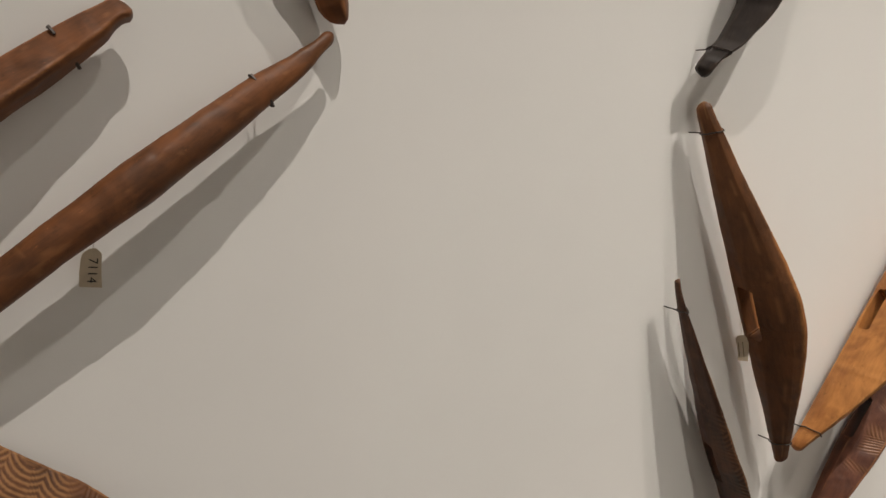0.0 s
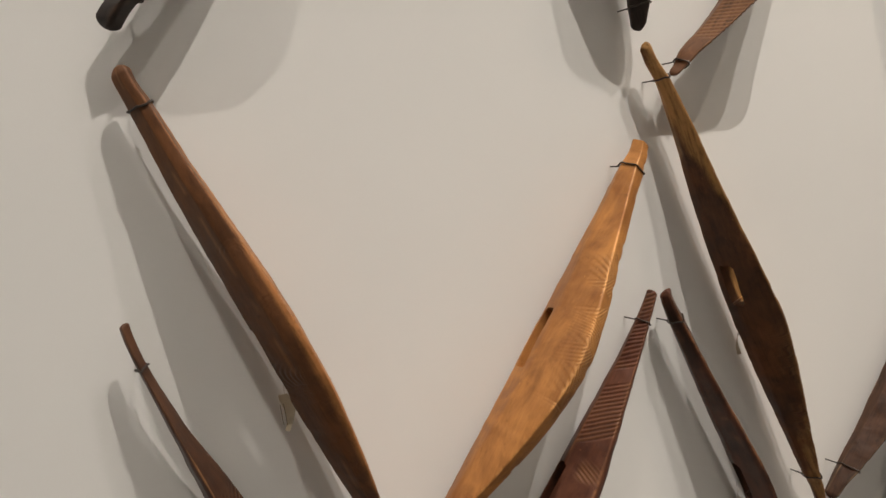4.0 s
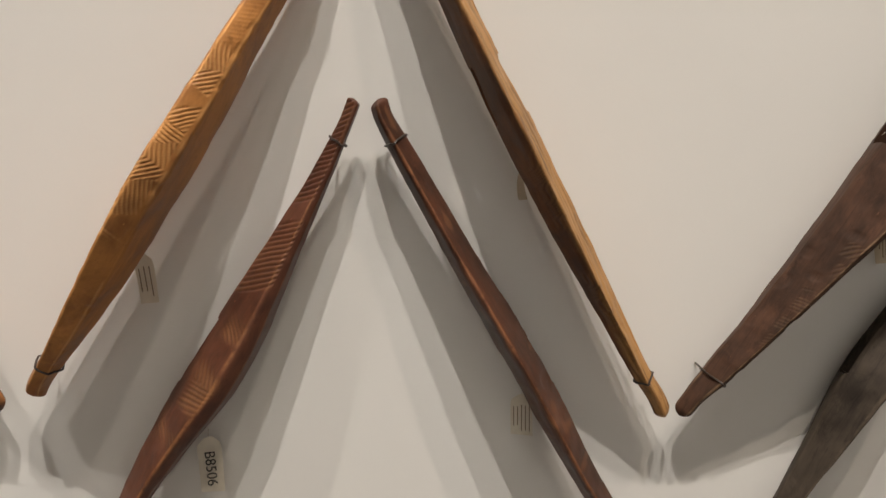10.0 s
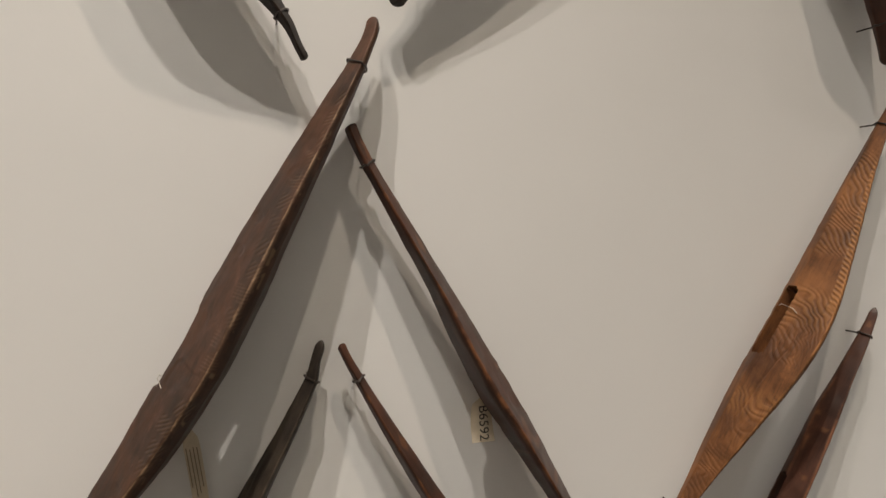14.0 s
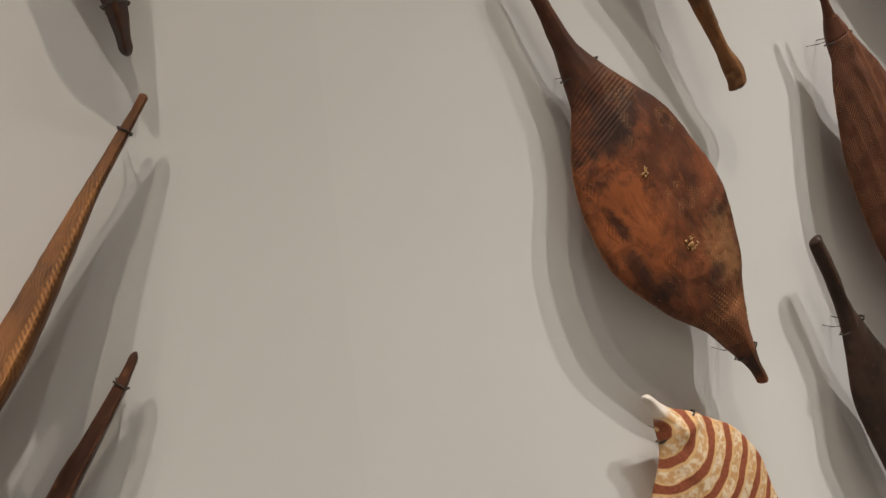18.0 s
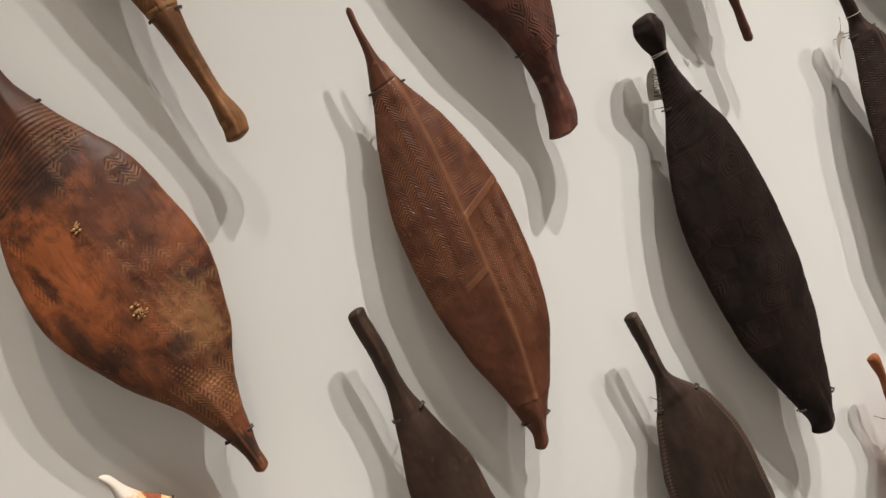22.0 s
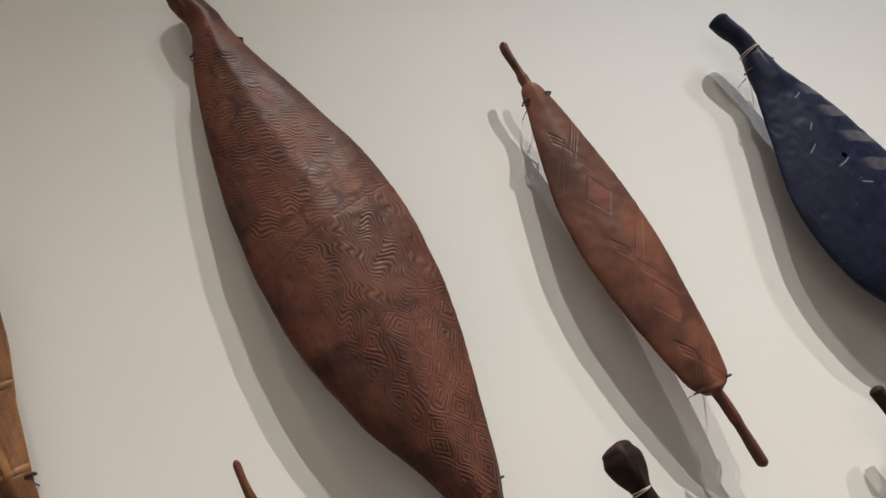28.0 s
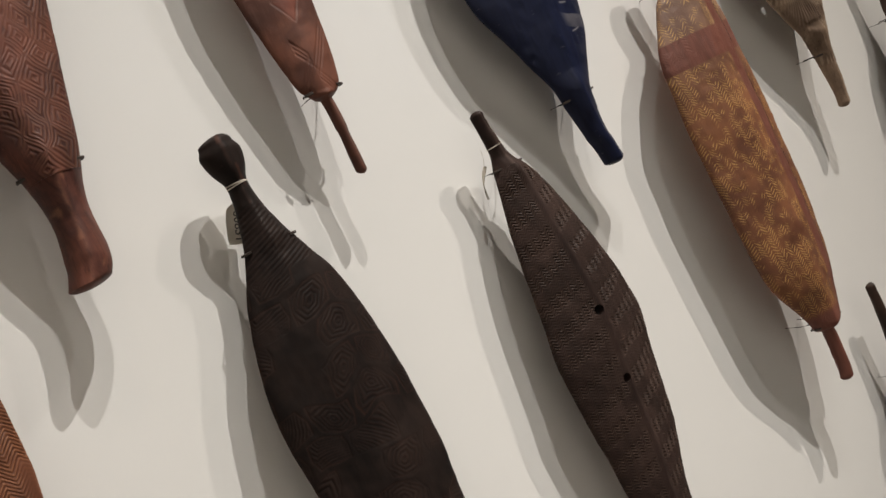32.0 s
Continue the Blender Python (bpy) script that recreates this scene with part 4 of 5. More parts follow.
def striped_paint(name):
    """Cream and ochre paint with curved red-brown bands."""
    k = Nodes(name)
    vec, x, y, z = k.coords()
    warp = k.math("MULTIPLY_ADD", k.noise(vec, 18.0, 3.0), 0.02, -0.01)
    r = k.math("SQRT", k.math("ADD", k.math("POWER", k.math("ADD", x, 0.010), 2.0), k.math("POWER", k.math("SUBTRACT", z, 0.275), 2.0)))
    f = k.math("MODULO", k.math("ADD", k.math("ADD", r, warp), 0.0), 0.048)
    red = k.math("MULTIPLY", k.ramp(f, 0.003, 0.005), k.math("SUBTRACT", 1.0, k.ramp(f, 0.021, 0.023)))
    rim = k.math("SUBTRACT", k.math("MULTIPLY", k.ramp(f, 0.000, 0.002), k.math("SUBTRACT", 1.0, k.ramp(f, 0.026, 0.029))), red)
    blot = k.noise(vec, 75.0, 4.0, 0.6)
    cream = k.mix(k.ramp(blot, 0.42, 0.62), (0.56, 0.31, 0.13, 1), (0.74, 0.60, 0.42, 1))
    col = k.mix(rim, cream, (0.70, 0.43, 0.19, 1))
    dry = k.ramp(k.noise(vec, 160.0, 3.0), 0.3, 0.7)
    col = k.mix(red, col, k.mix(dry, (0.22, 0.055, 0.022, 1), (0.32, 0.085, 0.035, 1)))
    tip = k.math("MULTIPLY", k.ramp(z, 0.285, 0.31), 1.0)
    col = k.mix(tip, col, (0.74, 0.66, 0.58, 1))
    return k.finish(col, 0.75, k.math("MULTIPLY_ADD", blot, 0.6, k.math("MULTIPLY", red, 0.3)), 0.5, 0.001)


def panelled_paint(name, L):
    """Ochre panels of pale chevrons between red-brown bands."""
    k = Nodes(name)
    vec, x, y, z = k.coords()
    wob = k.math("MULTIPLY_ADD", k.noise(vec, 30.0, 2.0), 0.01, -0.005)
    xs = k.math("ADD", x, k.math("MULTIPLY", wob, 0.6))
    stripe = band(k, k.math("ADD", xs, k.math("MULTIPLY", z, 0.035)), 0.028, 0.058, 0.003)
    across = k.math("MAXIMUM", band(k, z, 0.205 * L, 0.262 * L, 0.002), k.ramp(z, 0.345 * L, 0.35 * L))
    red = k.math("MINIMUM", 1.0, k.math("ADD", stripe, k.math("ADD", across, k.math("SUBTRACT", 1.0, k.ramp(z, -0.34 * L, -0.32 * L)))))
    lines = rub_of(k)
    lines = k.math("MULTIPLY", lines, k.math("SUBTRACT", 1.0, red))
    blot = k.noise(vec, 12.0, 6.0, 0.65)
    ochre = k.mix(k.ramp(blot, 0.34, 0.66), srgb(92, 52, 32, 1.3), srgb(120, 72, 38, 1.3))
    top = k.ramp(z, 0.1 * L, 0.34 * L)
    ochre = k.mix(top, ochre, k.mix(k.ramp(blot, 0.36, 0.62), srgb(94, 65, 50, 1.3), srgb(118, 87, 66, 1.3)))
    col = k.mix(k.math("MULTIPLY", lines, 0.75), ochre, srgb(196, 152, 74, 1.25))
    grain = k.noise(k.scaled(vec, 1, 1, 0.08), 140.0, 5.0)
    col = k.mix(red, col, k.mix(k.ramp(grain, 0.3, 0.7), srgb(90, 48, 36, 1.35), srgb(104, 57, 43, 1.35)))
    crack = band(k, k.math("ADD", xs, k.math("MULTIPLY", z, 0.035)), 0.058, 0.0605, 0.0006)
    crack = k.math("MULTIPLY", crack, k.ramp(k.noise(k.scaled(vec, 0.01, 0.01, 1), 7.0, 1.0), 0.42, 0.46))
    col = k.mix(crack, col, (0.03, 0.012, 0.008, 1))
    h = k.math("SUBTRACT", k.math("MULTIPLY", grain, 0.5), crack)
    return k.finish(col, k.ramp(blot, 0.3, 0.7, 0.5, 0.68), h, 0.6, 0.0014)


def diamond_wood(name, L):
    """Red-brown wood with faint ochred diamonds and crossing cuts."""
    k = Nodes(name)
    vec, x, y, z = k.coords()
    grain = k.noise(k.scaled(vec, 1, 1, 0.09), 120.0, 6.0)
    stain = k.noise(vec, 7.0, 4.0, 0.6, 0.5)
    col = k.mix(k.ramp(stain, 0.35, 0.65), srgb(68, 38, 28, 1.35), srgb(102, 58, 40, 1.35))
    col = k.mix(rub_of(k), col, srgb(130, 62, 46, 1.35))
    h = k.math("MULTIPLY", grain, 0.35)
    return k.finish(col, k.ramp(stain, 0.3, 0.7, 0.48, 0.62), h, 0.7, 0.0014, 0.35)


def black_wood(name):
    """Black wood, blue glare put into its colour, paler bars along one edge."""
    k = Nodes(name)
    vec, x, y, z = k.coords()
    warp = k.math("MULTIPLY_ADD", k.noise(vec, 9.0, 3.0), 0.05, -0.025)
    bar = wave(k, k.math("ADD", k.math("MULTIPLY_ADD", x, 0.35, z), warp), 0.062)
    m = k.math("MULTIPLY", k.ramp(bar, 0.52, 0.66), k.math("MULTIPLY", k.ramp(k.math("ADD", x, warp), 0.015, 0.045), band(k, z, -0.22, 0.3, 0.05)))
    grain = k.noise(k.scaled(vec, 1, 1, 0.1), 110.0, 5.0)
    col = k.mix(k.ramp(grain, 0.3, 0.7), (0.0055, 0.008, 0.025, 1), (0.0085, 0.012, 0.036, 1))
    col = k.mix(k.math("MULTIPLY", m, k.ramp(k.noise(vec, 30.0, 5.0), 0.3, 0.7, 0.45, 0.9)), col, (0.105, 0.10, 0.115, 1))
    col = k.mix(rub_of(k), col, (0.30, 0.28, 0.29, 1))
    speck = k.ramp(k.noise(k.scaled(vec, 1, 1, 3.5), 55.0, 2.0), 0.71, 0.74)
    col = k.mix(k.math("MULTIPLY", speck, 0.2), col, (0.20, 0.19, 0.20, 1))
    return k.finish(col, 0.42, grain, 0.35, 0.001, 0.25)


# ---------------------------------------------------------------- narrow parrying shields, along the first half of the wall
OCHRE = wood("ochre_wood", srgb(184, 122, 52, 1.2), srgb(128, 78, 32, 1.2), 0.46, 0.65, srgb(226, 174, 104, 1.2), uneven=0.4)
TAN = wood("tan_wood", srgb(114, 70, 35, 1.2), srgb(74, 45, 24, 1.2), 0.5, 0.45, srgb(170, 116, 66, 1.3), 1.0, uneven=0.5, extra=two_faced(srgb(160, 103, 48, 1.25), 0.014, 0.008))
REDCUT = wood("red_brown_wood", srgb(98, 56, 36, 1.25), srgb(60, 33, 23, 1.25), 0.45, 0.5, srgb(150, 104, 58, 1.3), 2.0, uneven=0.6)
DARKRED = wood("dark_red_wood", srgb(86, 50, 33, 1.25), srgb(48, 29, 21, 1.25), 0.36, 0.5, srgb(140, 92, 56, 1.3), 3.0)
WEATHERED = wood("weathered_wood", srgb(110, 69, 38, 1.25), srgb(60, 37, 22, 1.25), 0.55, 0.6, srgb(160, 118, 66, 1.25), 4.0, extra=two_faced(srgb(160, 116, 62, 1.3), -0.014, 0.014), uneven=0.7)
GREYBROWN = wood("grey_brown_wood", srgb(82, 54, 38, 1.2), srgb(45, 30, 22, 1.2), 0.55, 0.55, srgb(180, 150, 112, 1.2), 5.0)
UMBER = wood("umber_wood", srgb(80, 47, 32, 1.2), srgb(46, 28, 20, 1.2), 0.42, 0.5, srgb(150, 96, 54, 1.2), 6.0, uneven=0.55)
SOOTY = wood("sooty_wood", srgb(70, 60, 50, 1.25), srgb(36, 30, 26, 1.25), 0.55, 0.5, srgb(110, 96, 78, 1.2), 7.0)
NOTCHED = wood("notched_brown_wood", srgb(88, 56, 36, 1.25), srgb(50, 30, 20, 1.25), 0.46, 0.5, srgb(140, 100, 60, 1.25), 8.0)
FIGURED = wood("figured_brown_wood", srgb(132, 83, 40, 1.25), srgb(66, 38, 20, 1.25), 0.48, 0.6, srgb(188, 130, 66, 1.25), 9.0)
BLACKISH = wood("blackish_wood", srgb(48, 38, 33, 1.2), srgb(27, 22, 20, 1.2), 0.45, 0.5, srgb(80, 62, 50, 1.2), 10.0)
POLISHED = wood("polished_red_wood", srgb(120, 70, 31, 1.2), srgb(70, 41, 20, 1.2), 0.5, 0.6, srgb(150, 100, 58, 1.2), 11.0, uneven=0.5)
UPPER = wood("carved_tan_wood", srgb(118, 78, 48, 1.2), srgb(76, 48, 30, 1.2), 0.5, 0.5, srgb(176, 130, 84, 1.2), 12.0)

CARVED = wood("arched_brown_wood", srgb(104, 64, 34, 1.25), srgb(56, 34, 20, 1.25), 0.5, 0.55, srgb(170, 122, 70, 1.25), 13.0)

# by the wall's start
club, _ = parrying("long polished red-brown wooden club tapering to a point", (0.297, 1.992), (-0.390, 1.420),
    ((0.03, 2, 11), (0.08, 3, 17), (0.16, -1, 24), (0.28, -4, 30), (0.42, -8, 33), (0.5, -10, 31), (0.58, -12, 29), (0.85, -6, 24), (0.97, 0, 9)), POLISHED, 0.1, 0.95, 0, tilt=0.03, side=1, loops=(), seed=1, kind="round")
clips(club, 0.17)
clips(club, 0.9)
faceted, _ = parrying("thick brown faceted wooden parrying shield on a pale wall", (-0.003, 1.995), (-0.600, 1.540),
    ((0.03, -7, 19), (0.08, -4, 25), (0.16, -3, 30), (0.5, 0, 38), (0.8, 0, 28), (0.97, 0, 14)), POLISHED, 0.25, (0.02, 0.11), 0, side=1, loops=(), seed=2)
clips(faceted, 0.14)
clips(faceted, 0.9)
parrying("reddish wooden shield with a broad rounded end", (-0.040, 2.680), (0.316, 2.008),
    ((0.1, 0, 16), (0.3, 0, 40), (0.5, 0, 55), (0.75, 0, 45), (0.9, 0, 30), (0.97, -3, 27)), POLISHED, 0.1, (0.03, 0.09), 0, loops=(0.08, 0.8), seed=3, cap=(0.02, 0.035))
# two rows of leaning shields
parrying("blackish wooden parrying shield with a rounded tip", (1.420, 2.520), (1.107, 1.992),
    ((0.05, 0, 16), (0.25, 0, 45), (0.45, 0, 58), (0.6, 5, 50), (0.72, 22, 29), (0.84, 18, 23), (0.92, 2, 18), (0.97, -1, 19)), BLACKISH, 0, (0.03, 0.155), 0, loops=(0.07, 0.9), seed=4)
S1, R_1 = parrying("tan wooden parrying shield with curved cuts and a hand slot", (1.120, 1.941), (1.509, 1.101),
    ((0.03, -3, 15), (0.08, -1, 18), (0.16, -1, 22), (0.28, 2, 28), (0.42, 7, 33), (0.5, 8, 34), (0.58, 8, 35), (0.72, 7, 28), (0.84, 5, 20), (0.92, 3, 16), (0.97, 3, 14)), TAN, 0.5, (0.03, 0.185), 0.53, 0.13, strip=-0.8, seed=5, peak=0.53, carve=nested_arcs, fine=0.0022)
parrying("dark brown parrying shield with deep chevron cuts and a slot", (1.100, 1.570), (1.500, 0.655),
    ((0.03, -5, 8), (0.08, -8, 8), (0.16, -8, 11), (0.28, -3, 22), (0.42, 1, 32), (0.5, 7, 30), (0.58, 11, 26), (0.72, 9, 19), (0.84, 4, 11), (0.92, 2, 8), (0.97, 1, 8)), NOTCHED, -0.4, (0.025, 0.13), 0.46, 0.11, seed=6, cap=(0.004, 0.012), carve=chevron_panels, fine=0.0018)
S3, _ = parrying("ochre wooden parrying shield with hatched panels and a slot", (2.040, 1.807), (1.560, 1.123),
    ((0.03, 4, 18), (0.08, 5, 23), (0.16, 6, 24), (0.28, 7, 27), (0.42, 10, 32), (0.5, 10, 33), (0.58, 10, 32), (0.72, 8, 29), (0.84, 4, 23), (0.92, 0, 17), (0.97, -2, 15)), OCHRE, -0.5, (0.03, 0.206), 0.51, 0.12, reach=(0.08, 0.28), elbow=0.24, seed=7, peak=0.55, cap=(0.004, 0.008), carve=hatched_panels, fine=0.0016, strip=1.1)
S4, _ = parrying("dark red parrying shield with slanting grooves near its tip", (2.055, 1.523), (1.566, 0.758),
    ((0.03, 4, 10), (0.08, 8, 12), (0.16, 11, 17), (0.28, 13, 27), (0.42, 14, 39), (0.5, 11, 40), (0.58, 4, 35), (0.72, -4, 24), (0.84, -4, 16), (0.92, -2, 12), (0.97, -1, 10)), REDCUT, 0.2, (0.015, 0.118), 0.47, 0.12, seed=8, peak=0.52, cap=(0.004, 0.012), carve=slanting_bands, fine=0.0022, strip=0.55)
S5, _ = parrying("slender polished dark red wooden parrying shield", (2.088, 1.521), (2.486, 0.719),
    ((0.03, -6, 14), (0.08, -7, 16), (0.16, -7, 18), (0.28, -7, 20), (0.42, -5, 24), (0.5, -4, 25), (0.58, -6, 24), (0.72, -9, 20), (0.84, -7, 18), (0.92, -3, 16), (0.97, -1, 14)), DARKRED, -0.15, (0.03, 0.122), 0.5, 0.09, elbow=0.14, seed=9, cap=(0.007, 0.012))
S6, R_6 = parrying("weathered yellow-brown parrying shield with dark streaks", (2.054, 1.994), (2.499, 1.015),
    ((0.03, -1, 13), (0.08, 7, 15), (0.16, 5, 17), (0.28, -4, 20), (0.42, -10, 23), (0.5, -11, 25), (0.58, -11, 25), (0.72, -9, 22), (0.84, -6, 17), (0.92, -4, 14), (0.97, 1, 13)), WEATHERED, -0.1, (0.02, 0.16), 0.475, 0.09, seed=10, peak=0.54, carve=rippled_streaks, fine=0.0018, elbow=0.14, reach=(0.22, 0.50))
parrying("black wooden shield end hanging above the others", (1.930, 2.510), (2.043, 2.014),
    ((0.05, -10, 20), (0.3, -10, 49), (0.5, -10, 67), (0.7, 5, 37), (0.84, 13, 23), (0.92, 6, 19), (0.97, 2, 16)), BLACKISH, 0, (0.03, 0.15), 0, loops=(0.07, 0.91), seed=11)
parrying("brown wooden shield with ribbed cuts and a pointed tip", (2.500, 2.450), (2.114, 1.932),
    ((0.05, 0, 12), (0.25, 0, 35), (0.42, 10, 40), (0.58, 40, 28), (0.72, 30, 22), (0.84, 16, 17), (0.92, 5, 16), (0.97, 4, 10)), UPPER, 0.2, (0.03, 0.15), 0, loops=(0.07, 0.95), seed=12, carve=ribs, fine=0.003)
S7, R_7 = parrying("large grey-brown parrying shield with rows of fine cuts", (3.180, 1.930), (2.521, 1.015),
    ((0.03, 8, 11), (0.08, 13, 15), (0.16, 17, 22), (0.28, 22, 31), (0.42, 31, 39), (0.5, 36, 40), (0.58, 35, 39), (0.72, 25, 29), (0.84, 16, 22), (0.92, 7, 19), (0.97, 0, 14)), GREYBROWN, 0.25, (0.02, 0.188), 0.5, 0.13, seed=13, peak=0.45, carve=faint_rows, fine=0.0016, strip=0.45)
S8, _ = parrying("dark umber parrying shield with a worn reddish edge", (3.126, 1.773), (3.511, 0.936),
    ((0.03, -4, 10), (0.08, -6, 10), (0.16, -6, 12), (0.28, -6, 16), (0.42, -10, 23), (0.5, -11, 27), (0.58, -8, 24), (0.72, -5, 17), (0.84, -4, 12), (0.92, -2, 10), (0.97, -1, 10)), UMBER, -0.2, (0.02, 0.125), 0.52, 0.1, elbow=0.14, seed=14, peak=0.54, cap=(0.004, 0.012))
parrying("sooty grey parrying shield with a long dark slot", (3.054, 1.452), (2.620, 0.720),
    ((0.03, 3, 8), (0.08, 11, 11), (0.16, 10, 14), (0.28, 5, 19), (0.42, 3, 30), (0.5, -2, 34), (0.58, -6, 30), (0.72, -5, 18), (0.84, -3, 14), (0.92, -1, 11), (0.97, -1, 8)), SOOTY, 0.3, (0.015, 0.11), 0.48, 0.13, seed=15, stand=0.04, carve=streaks, fine=0.0035)
parrying("slender dark red-brown wooden parrying shield", (3.081, 1.443), (3.466, 0.669),
    ((0.03, -3, 7), (0.08, -5, 8), (0.16, -7, 11), (0.28, -8, 15), (0.42, -6, 17), (0.5, -5, 17), (0.58, -5, 17), (0.72, -3, 15), (0.84, -2, 11), (0.92, -1, 8), (0.97, 0, 7)), UMBER, -0.2, (0.02, 0.09), 0.5, 0.09, seed=16, stand=0.04, cap=(0.004, 0.012))
parrying("blackish wooden shield end with a blunt tip", (2.700, 2.500), (3.070, 1.872),
    ((0.05, 0, 10), (0.3, 0, 36), (0.5, 0, 42), (0.75, 4, 26), (0.92, 9, 9), (0.97, 3, 7)), BLACKISH, -0.2, (0.03, 0.15), 0, loops=(0.07, 0.9), seed=17, cap=(0.012, 0.004))
parrying("dark wooden shield leaning out of a broad shadow", (3.720, 2.500), (3.207, 1.947),
    ((0.05, 0, 10), (0.3, 0, 34), (0.5, 0, 44), (0.75, 0, 28), (0.93, 0, 14)), BLACKISH, 0.2, (0.03, 0.12), 0, loops=(0.07, 0.9), seed=18)
S11, R_11 = parrying("golden-brown parrying shield with wavy figure and a slot", (4.078, 1.757), (3.580, 1.050),
    ((0.03, 1, 7), (0.08, 1, 9), (0.16, 1, 11), (0.28, 5, 18), (0.42, 10, 26), (0.5, 11, 29), (0.58, 8, 29), (0.72, 1, 23), (0.84, -2, 13), (0.92, -2, 9), (0.97, -1, 7)), FIGURED, 0.3, (0.025, 0.15), 0.52, 0.13, seed=19, peak=0.53, cap=(0.004,0.012), carve=wavy_figure, fine=0.0014, strip=0.5)
parrying("dark brown slender parrying shield with a pointed tip", (4.018, 1.391), (3.600, 0.770),
    ((0.03, 2, 7), (0.08, 3, 10), (0.16, 2, 12), (0.28, -1, 17), (0.42, -1, 17), (0.5, -1, 17), (0.58, -1, 17), (0.72, -1, 17), (0.84, 0, 12), (0.92, 0, 10), (0.97, 0, 7)), UMBER, 0.3, (0.02, 0.09), 0.5, 0.09, seed=20, stand=0.04)
parrying("dark brown wooden shield with a rounded lower tip", (3.950, 2.500), (4.063, 1.810),
    ((0.05, -8, 16), (0.3, -8, 49), (0.5, -8, 62), (0.7, 5, 40), (0.84, 4, 23), (0.92, 3, 15), (0.97, 1, 10)), UMBER, -0.1, (0.03, 0.18), 0, loops=(0.07, 0.9), seed=21)

# ---------------------------------------------------------------- broad shields, along the second half
RUSSET = wood("stained_russet_wood", srgb(130, 70, 34, 1.25), srgb(72, 40, 26, 1.2), 0.54, 0.7, srgb(186, 134, 78, 1.2), 21.0, 
    extra=stained(sooted(srgb(60, 38, 28, 1.2), 0.50, 0.66, 11.0, 0.30), (
        (-0.09, -0.02, 0.06, 0.13, 0, 0.6, srgb(168, 88, 32, 1.25)), (0.05, -0.19, 0.05, 0.07, 0, 0.45, srgb(160, 112, 66, 1.2)),
        (-0.003, 0.127, 0.065, 0.045, 20, 0.75, srgb(38, 27, 24, 1.2)), (0.02, 0.21, 0.09, 0.10, 0, 0.65, srgb(62, 39, 30, 1.2)), (0.06, 0.06, 0.05, 0.10, 0, 0.45, srgb(66, 40, 30, 1.2)),
        (-0.110, -0.03, 0.012, 0.045, 4, 0.75, srgb(44, 31, 27, 1.2)), (-0.116, -0.11, 0.017, 0.055, 0, 0.75, srgb(44, 31, 27, 1.2)),
        (-0.095, -0.18, 0.035, 0.03, 25, 0.7, srgb(46, 32, 27, 1.2)),
        (0.01, -0.21, 0.03, 0.02, 0, 0.7, srgb(50, 34, 28, 1.2)), (0.0, -0.43, 0.02, 0.05, 0, 0.85, srgb(40, 28, 24, 1.2)))))
CHESTNUT = wood("chestnut_wood", srgb(98, 54, 32, 1.2), srgb(70, 39, 24, 1.2), 0.46, 0.35, srgb(178, 118, 74, 1.25), 22.0, uneven=0.45)
SMOKED = wood("smoked_dark_wood", srgb(62, 43, 33, 1.2), srgb(38, 27, 21, 1.2), 0.5, 0.5, srgb(100, 70, 54, 1.2), 23.0, uneven=0.5)
STITCHED = wood("dark_edged_wood", srgb(58, 42, 33, 1.2), srgb(36, 26, 21, 1.2), 0.5, 0.5, srgb(128, 104, 86, 1.2), 24.0, uneven=0.6)
HONEY = wood("honey_wood", srgb(130, 84, 44, 1.25), srgb(82, 52, 30, 1.25), 0.5, 0.5, srgb(186, 140, 82, 1.25), 25.0)
INKY = wood("inky_wood", srgb(40, 30, 26, 1.2), srgb(21, 17, 16, 1.2), 0.48, 0.5, srgb(100, 62, 46, 1.2), 26.0, 0.12, uneven=0.6)
PLUM = wood("plum_brown_wood", srgb(98, 54, 40, 1.3), srgb(48, 29, 27, 1.3), 0.48, 0.6, srgb(158, 108, 78, 1.3), 27.0, 0.26)
DUSKY = wood("dusky_carved_wood", srgb(56, 41, 36, 1.2), srgb(33, 24, 22, 1.2), 0.55, 0.5, srgb(104, 82, 66, 1.2), 28.0, 0.14, uneven=0.6)
DRIFT = wood("grey_driftwood", srgb(142, 118, 96, 1.25), srgb(80, 62, 50, 1.25), 0.65, 0.6, srgb(176, 154, 128, 1.2), 29.0)
AMBER = wood("amber_wood", srgb(150, 82, 38, 1.25), srgb(110, 56, 24, 1.25), 0.5, 0.5, srgb(190, 120, 64, 1.2), 30.0)
STRIPES, PANELS, DIAMONDS, BLUE_BLACK = striped_paint("striped_paint"), panelled_paint("panelled_paint", 1.085), diamond_wood("diamond_wood", 0.91), black_wood("blue_glare_black_wood")

C1, R1 = broad("broad leaf-shaped russet wooden shield, stained and worn", (4.680, 1.970), (5.142, 1.128),
    ((0.03, 0, 14), (0.1, 0, 14), (0.2, -3, 20), (0.28, -1, 46), (0.42, -9, 120), (0.5, -13, 138), (0.58, -12, 145), (0.72, -7, 109), (0.84, -2, 47), (0.92, 0, 23), (0.97, 1, 13)), RUSSET, 0.0, 0.75, seed=31, hooks=(0.26, 0.92), carve=leaf_hatching, fine=0.0018, tilt=0.048)
